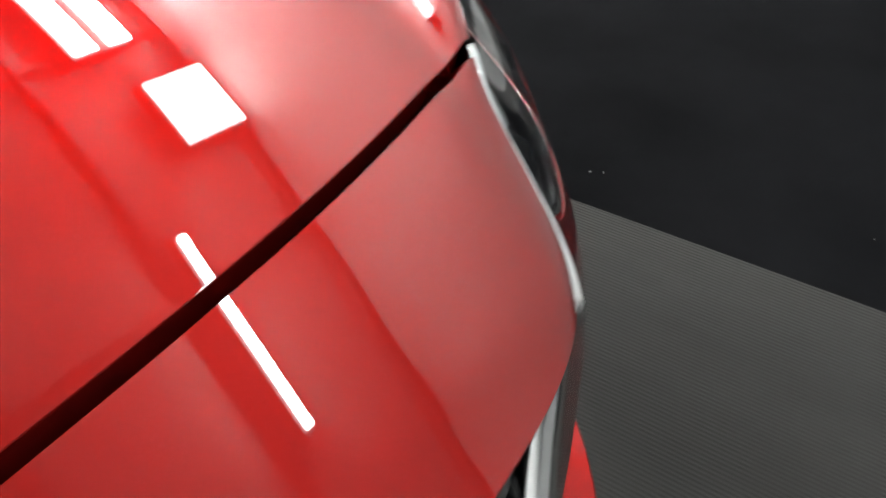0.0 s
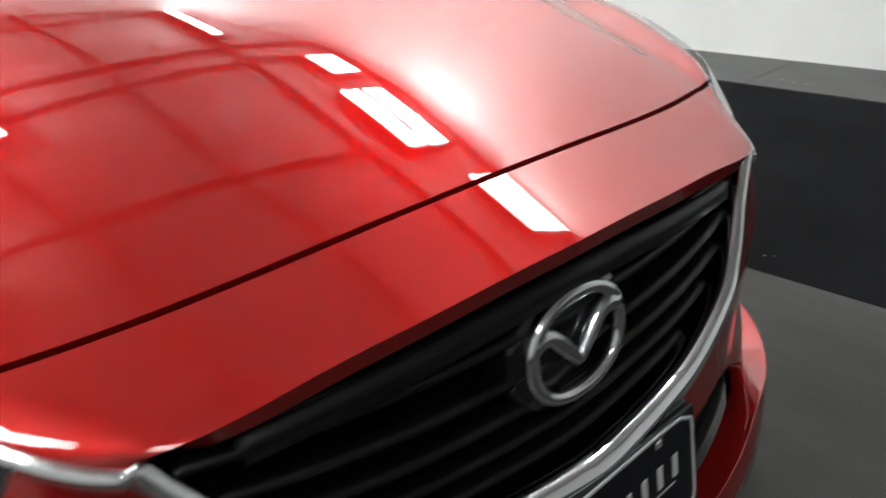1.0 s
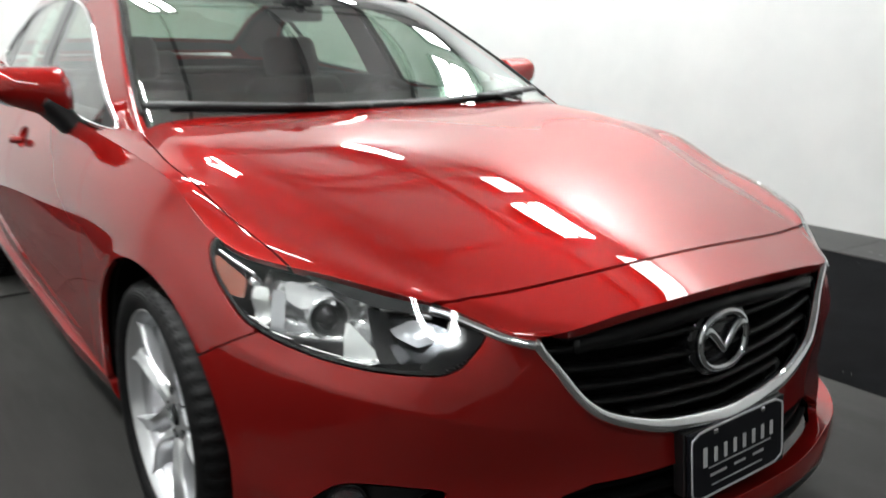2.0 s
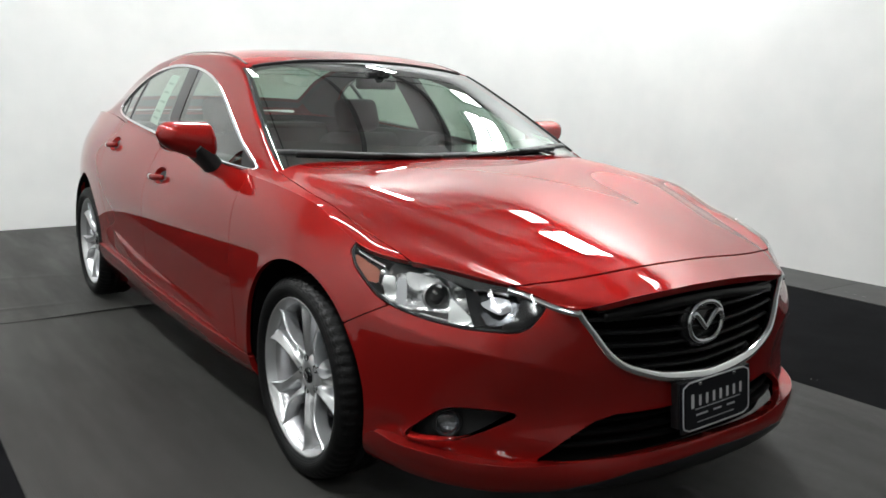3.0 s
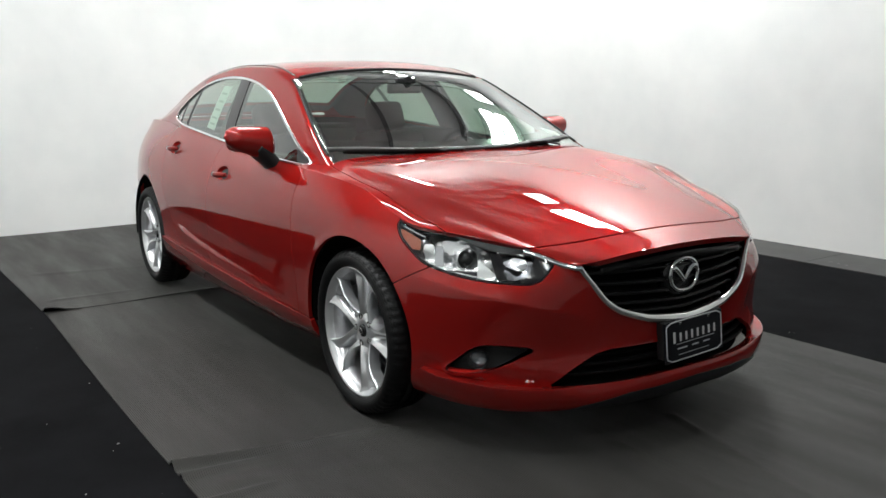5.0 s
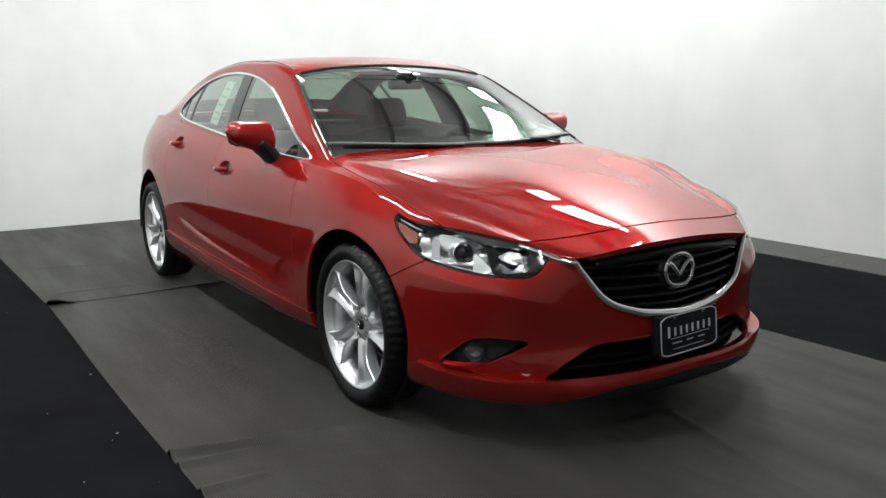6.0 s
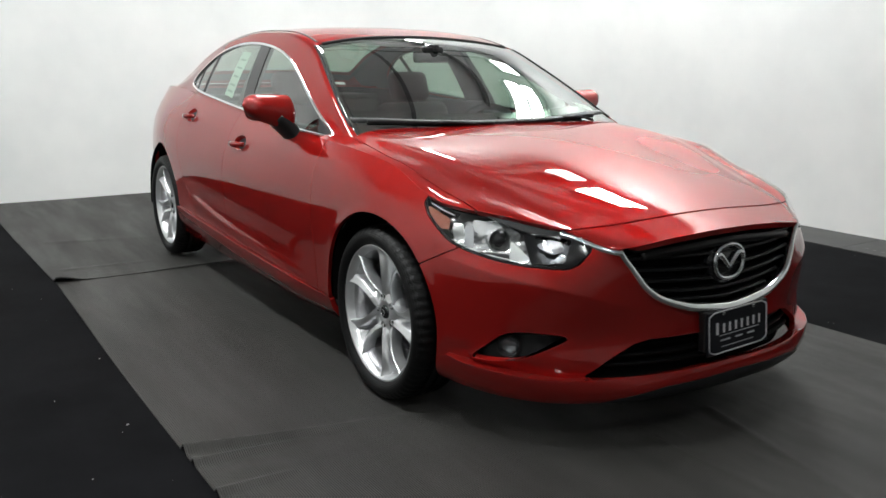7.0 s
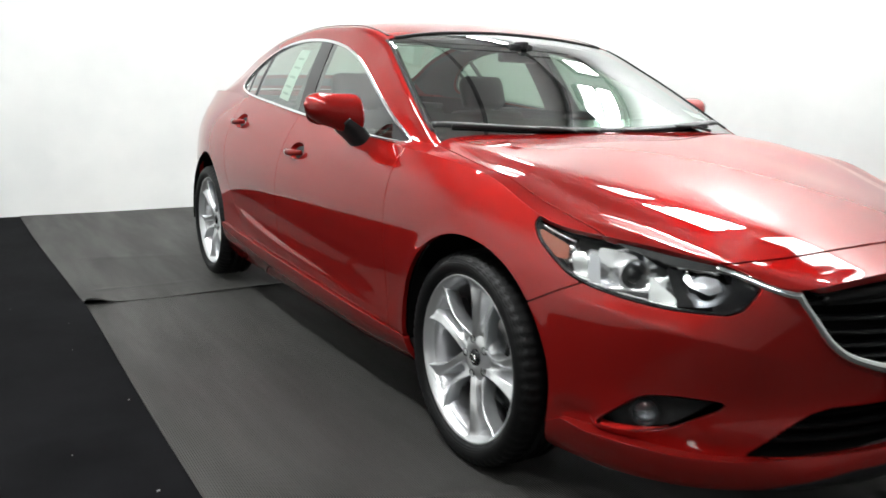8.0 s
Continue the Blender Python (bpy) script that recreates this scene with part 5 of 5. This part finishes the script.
        part("spoke", np.stack(cols, 1).reshape(-1, 3), f, SILVER, wheel)
    v, f = revolve([(.155, -.045), (.155, -.02), (.09, -.018), (.085, .0)], 60, "y")
    part("brake_disc", np.array(v) * (1, -1, 1), f, DISC, wheel)
    v, f = revolve([(.215, -.03), (.205, -.036), (.03, -.04)], 48, "y")
    part("dust_shield", np.array(v) * (1, -1, 1), f, DARK, wheel)
    bm_part("brake_caliper", box((.06, -.015, -.10), (.17, .05, .10), .02), BLACK, wheel)
    return wheel


wheel = make_wheel()
wheel.parent = car
wheel.matrix_basis = pose(-.010, -.775, .328, 0, 18.5, 0) @ Matrix.Scale(.98, 4)
for m_ in (pose(-2.83, -.775, .328, 0, 38, 0), pose(-.010, .775, .328, 0, 20, 180), pose(-2.83, .775, .328, 0, 50, 180)):
    copy_thing(wheel, m_ @ Matrix.Scale(.98, 4))


# ---------------------------------------------------------------- cabin
CLOTH = material("black_seat_leather", (0.008, 0.008, 0.009), rough=0.6, spec=.3)
DASH = material("dark_dashboard", (0.008, 0.008, 0.009), rough=0.6)
LINER = material("grey_headliner", (0.26, 0.26, 0.245), rough=0.9)
POSTM = material("dark_pillar_trim", (0.05, 0.05, 0.05), rough=0.7)


def cushion(lo, hi, bevel, turn=None):
    return box(lo, hi, bevel, 4, turn)


def seat(x, y):
    base = Matrix.Translation((x, y, 0))
    bm_part("seat_cushion", cushion((-.25, -.25, .42), (.26, .25, .58), .06, base), CLOTH, car)
    lean = base @ Matrix.Translation((-.22, 0, .43)) @ Matrix.Rotation(radians(-20), 4, "Y")
    back = bm_part("seat_back", cushion((-.07, -.24, 0), (.06, .24, .60), .06, lean), CLOTH, car, smooth=True)
    bm_part("headrest", cushion((-.05, -.13, .61), (.05, .13, .79), .045, lean), CLOTH, back, smooth=True)
    for sy in (-.05, .05):
        bm_part("headrest_post", box((-.006, sy - .006, .56), (.006, sy + .006, .68), .002, 1, lean), CHROME, back)


seat(-1.42, -.37)
seat(-1.42, .37)
bm_part("rear_bench", cushion((-2.55, -.62, .42), (-2.05, .62, .60), .06), CLOTH, car, smooth=True)
lean = Matrix.Translation((-2.52, 0, .46)) @ Matrix.Rotation(radians(-24), 4, "Y")
bench = bm_part("rear_backrest", cushion((-.08, -.62, 0), (.06, .62, .58), .05, lean), CLOTH, car, smooth=True)
for y in (-.40, 0, .40):
    bm_part("headrest", cushion((-.04, -.13, .56), (.05, .13, .70), .04, lean), CLOTH, bench, smooth=True)
bm_part("parcel_shelf", box((-3.06, -.60, .985), (-2.68, .60, 1.015), .01), DASH, car)
bm_part("cabin_floor", box((-3.1, -.72, .28), (-.45, .72, .32), .01), DASH, car)
for sy in (-1, 1):
    bm_part("door_card", box((-1.56, min(sy * .70, sy * .758), .30), (-.62, max(sy * .70, sy * .758), .955), .012), DASH, car)
    bm_part("door_card", box((-2.5, min(sy * .70, sy * .758), .30), (-1.57, max(sy * .70, sy * .758), 1.005), .012), DASH, car)

both(belt.keep(biggest(.80 - bz, bx + .62, -2.55 - bx)).moved(-.018), "door_trim", DASH, 0)

# dashboard
ys = np.linspace(-.69, .69, 41)
hump = .035 * np.exp(-((ys - .37) / .16) ** 2)
v, f = [], []
for y, h in zip(ys, hump):
    for x, z in ((-.47, .90), (-.56, .925), (-.72, .935 + h), (-.84, .925 + h), (-.885, .895 + h), (-.89, .80), (-.86, .62)):
        v.append((x, y, z))
f = [(i * 7 + j, i * 7 + j + 1, (i + 1) * 7 + j + 1, (i + 1) * 7 + j) for i in range(40) for j in range(6)]
part("dashboard", v, f, DASH, car)
wheel_at = Matrix.Translation((-.98, .37, .84)) @ Matrix.Rotation(radians(-24), 4, "Y")
loop_ = ellipse(48, .185, .185)
path = [tuple(wheel_at @ Vector((0, a, b))) for a, b in loop_]
v, f = sweep(path, np.tile(tuple(wheel_at.to_3x3() @ Vector((1, 0, 0))), (48, 1)), ellipse(10, .016, .016), closed=True)
steer = part("steering_wheel", v, f, DASH, car)
bm_part("wheel_boss", box((-.02, -.07, -.06), (.03, .07, .06), .03, 3, wheel_at), DASH, steer)
for a in (0, 180, 270):
    bm_part("wheel_spoke", box((-.008, .05, -.02), (.008, .18, .02), .005, 1, wheel_at @ Matrix.Rotation(radians(a), 4, "X")), CHROME if a == 270 else DASH, steer)

# mirror and lamp console under the roof
mm = Matrix.Translation((-1.03, 0, 1.255)) @ Matrix.Rotation(radians(8), 4, "Z")
inner_mirror = bm_part("inside_mirror", box((-.015, -.11, -.028), (.015, .11, .028), .014, 3, mm), BLACK, car, smooth=True)
bm_part("mirror_stalk", box((-.015, -.015, .03), (.05, .015, .06), .006, 2, mm), BLACK, inner_mirror)
bm_part("sensor_cover", box((-1.10, -.06, 1.27), (-1.0, .06, 1.305), .012, 2), DASH, car)
liner = house.keep(np.where(side, 1.0, biggest(hx + 1.20, -2.35 - hx))).moved(-.035)
whole(liner).panel("headliner", LINER, car, 0)
whole(house.keep(biggest(np.where(side, 1.0, -1.0), hx + 3.042, -3.15 - hx)).moved(-.022)).panel("rear_pillar_trim", POSTM, car, 0)
posts = house.keep(biggest(.006 - sd_dlo, .006 - screen, .006 - back_glass, hx + .5, -3.04 - hx)).moved(-.022)
whole(posts).panel("inner_trim", POSTM, car, 0)
B_INNER = [(-1.52, .90), (-1.78, .90), (-1.84, 1.40), (-1.66, 1.40)]
both(house.keep(np.where(side, biggest(poly_sd(hx, hz, B_INNER), sd_dlo - .02), 1.0)).moved(-.03), "pillar_trim", POSTM, 0)

# paper label on the rear side glass, and its print as bars
PAPER = material("pale_paper", (0.72, 0.80, 0.74), rough=0.6)
PRINT = material("faint_print", (0.35, 0.45, 0.40), rough=0.6)


def on_side(x, z, d, sy):
    (p,), (n,) = near_point(sides, (0, 2), [(x, z)])
    return tuple((p + n * d) * (1, sy, 1))


corners = np.array([(-2.005, 1.288), (-1.868, 1.280), (-1.838, 1.040), (-1.975, 1.056)])
g4 = []
for i in range(9):
    for j in range(4):
        a, b = i / 8, j / 3
        q = (corners[0] * (1 - b) + corners[1] * b) * (1 - a) + (corners[3] * (1 - b) + corners[2] * b) * a
        g4.append(on_side(q[0], q[1], -.009, -1))
label_ob = part("window_label", g4, [(i * 4 + j, i * 4 + j + 1, (i + 1) * 4 + j + 1, (i + 1) * 4 + j) for i in range(8) for j in range(3)], PAPER, car, "pale paper label inside the rear side glass")
for a in (.18, .36, .55, .74, .88):
    q0, q1 = corners[0] * (1 - a) + corners[3] * a, corners[1] * (1 - a) + corners[2] * a
    b0, b1 = q0 + (q1 - q0) * .2, q0 + (q1 - q0) * .8
    w = np.array([-.001, .005])
    part("print_bar", [on_side(*(b0 - w), -.0082, -1), on_side(*(b1 - w), -.0082, -1), on_side(*(b1 + w), -.0082, -1), on_side(*(b0 + w), -.0082, -1)], [(0, 1, 2, 3)], PRINT, label_ob)
(p1, p2, p3, p4), nq = near_point(tops, (0, 1), [(-.555, .58), (-.60, .56), (-.575, .645), (-.535, .655)])
part("windshield_sticker", [p - n_ * .006 for p, n_ in zip((p1, p2, p3, p4), nq)], [(0, 1, 2, 3)], PAPER, car, "small white paper behind the windshield")

# ---------------------------------------------------------------- lamps of the room
TWIN, SINGLE, PANEL = "twin strip lamp hung under the ceiling, white diffusers lit", "single strip lamp hung under the ceiling, white diffuser lit", "square panel lamp hung under the ceiling, white diffuser lit"
for x, y, length, width, strips, text in ((-2.05, 3.07, .86, .17, 2, TWIN), (-4.5, 2.6, .9, .08, 1, SINGLE), (.3, 2.68, 1.0, .06, 1, SINGLE), (-.93, 3.32, .56, .46, 1, PANEL), (-3.05, 3.2, .42, .30, 1, PANEL),
                                          (-1.75, -.50, .95, .045, 1, SINGLE), (-3.6, .25, 1.0, .10, 2, TWIN),
                                          (-3.5, -2.5, 1.2, .10, 2, TWIN), (-1.5, -2.5, 1.2, .10, 2, TWIN), (.5, -2.5, 1.2, .10, 2, TWIN),
                                          # unseen lamp, added where it brightens the front bumper
                                          (3.7, -2.5, 1.2, .09, 2, TWIN)):
    strip_lamp(x, y, length, width, strips, text)
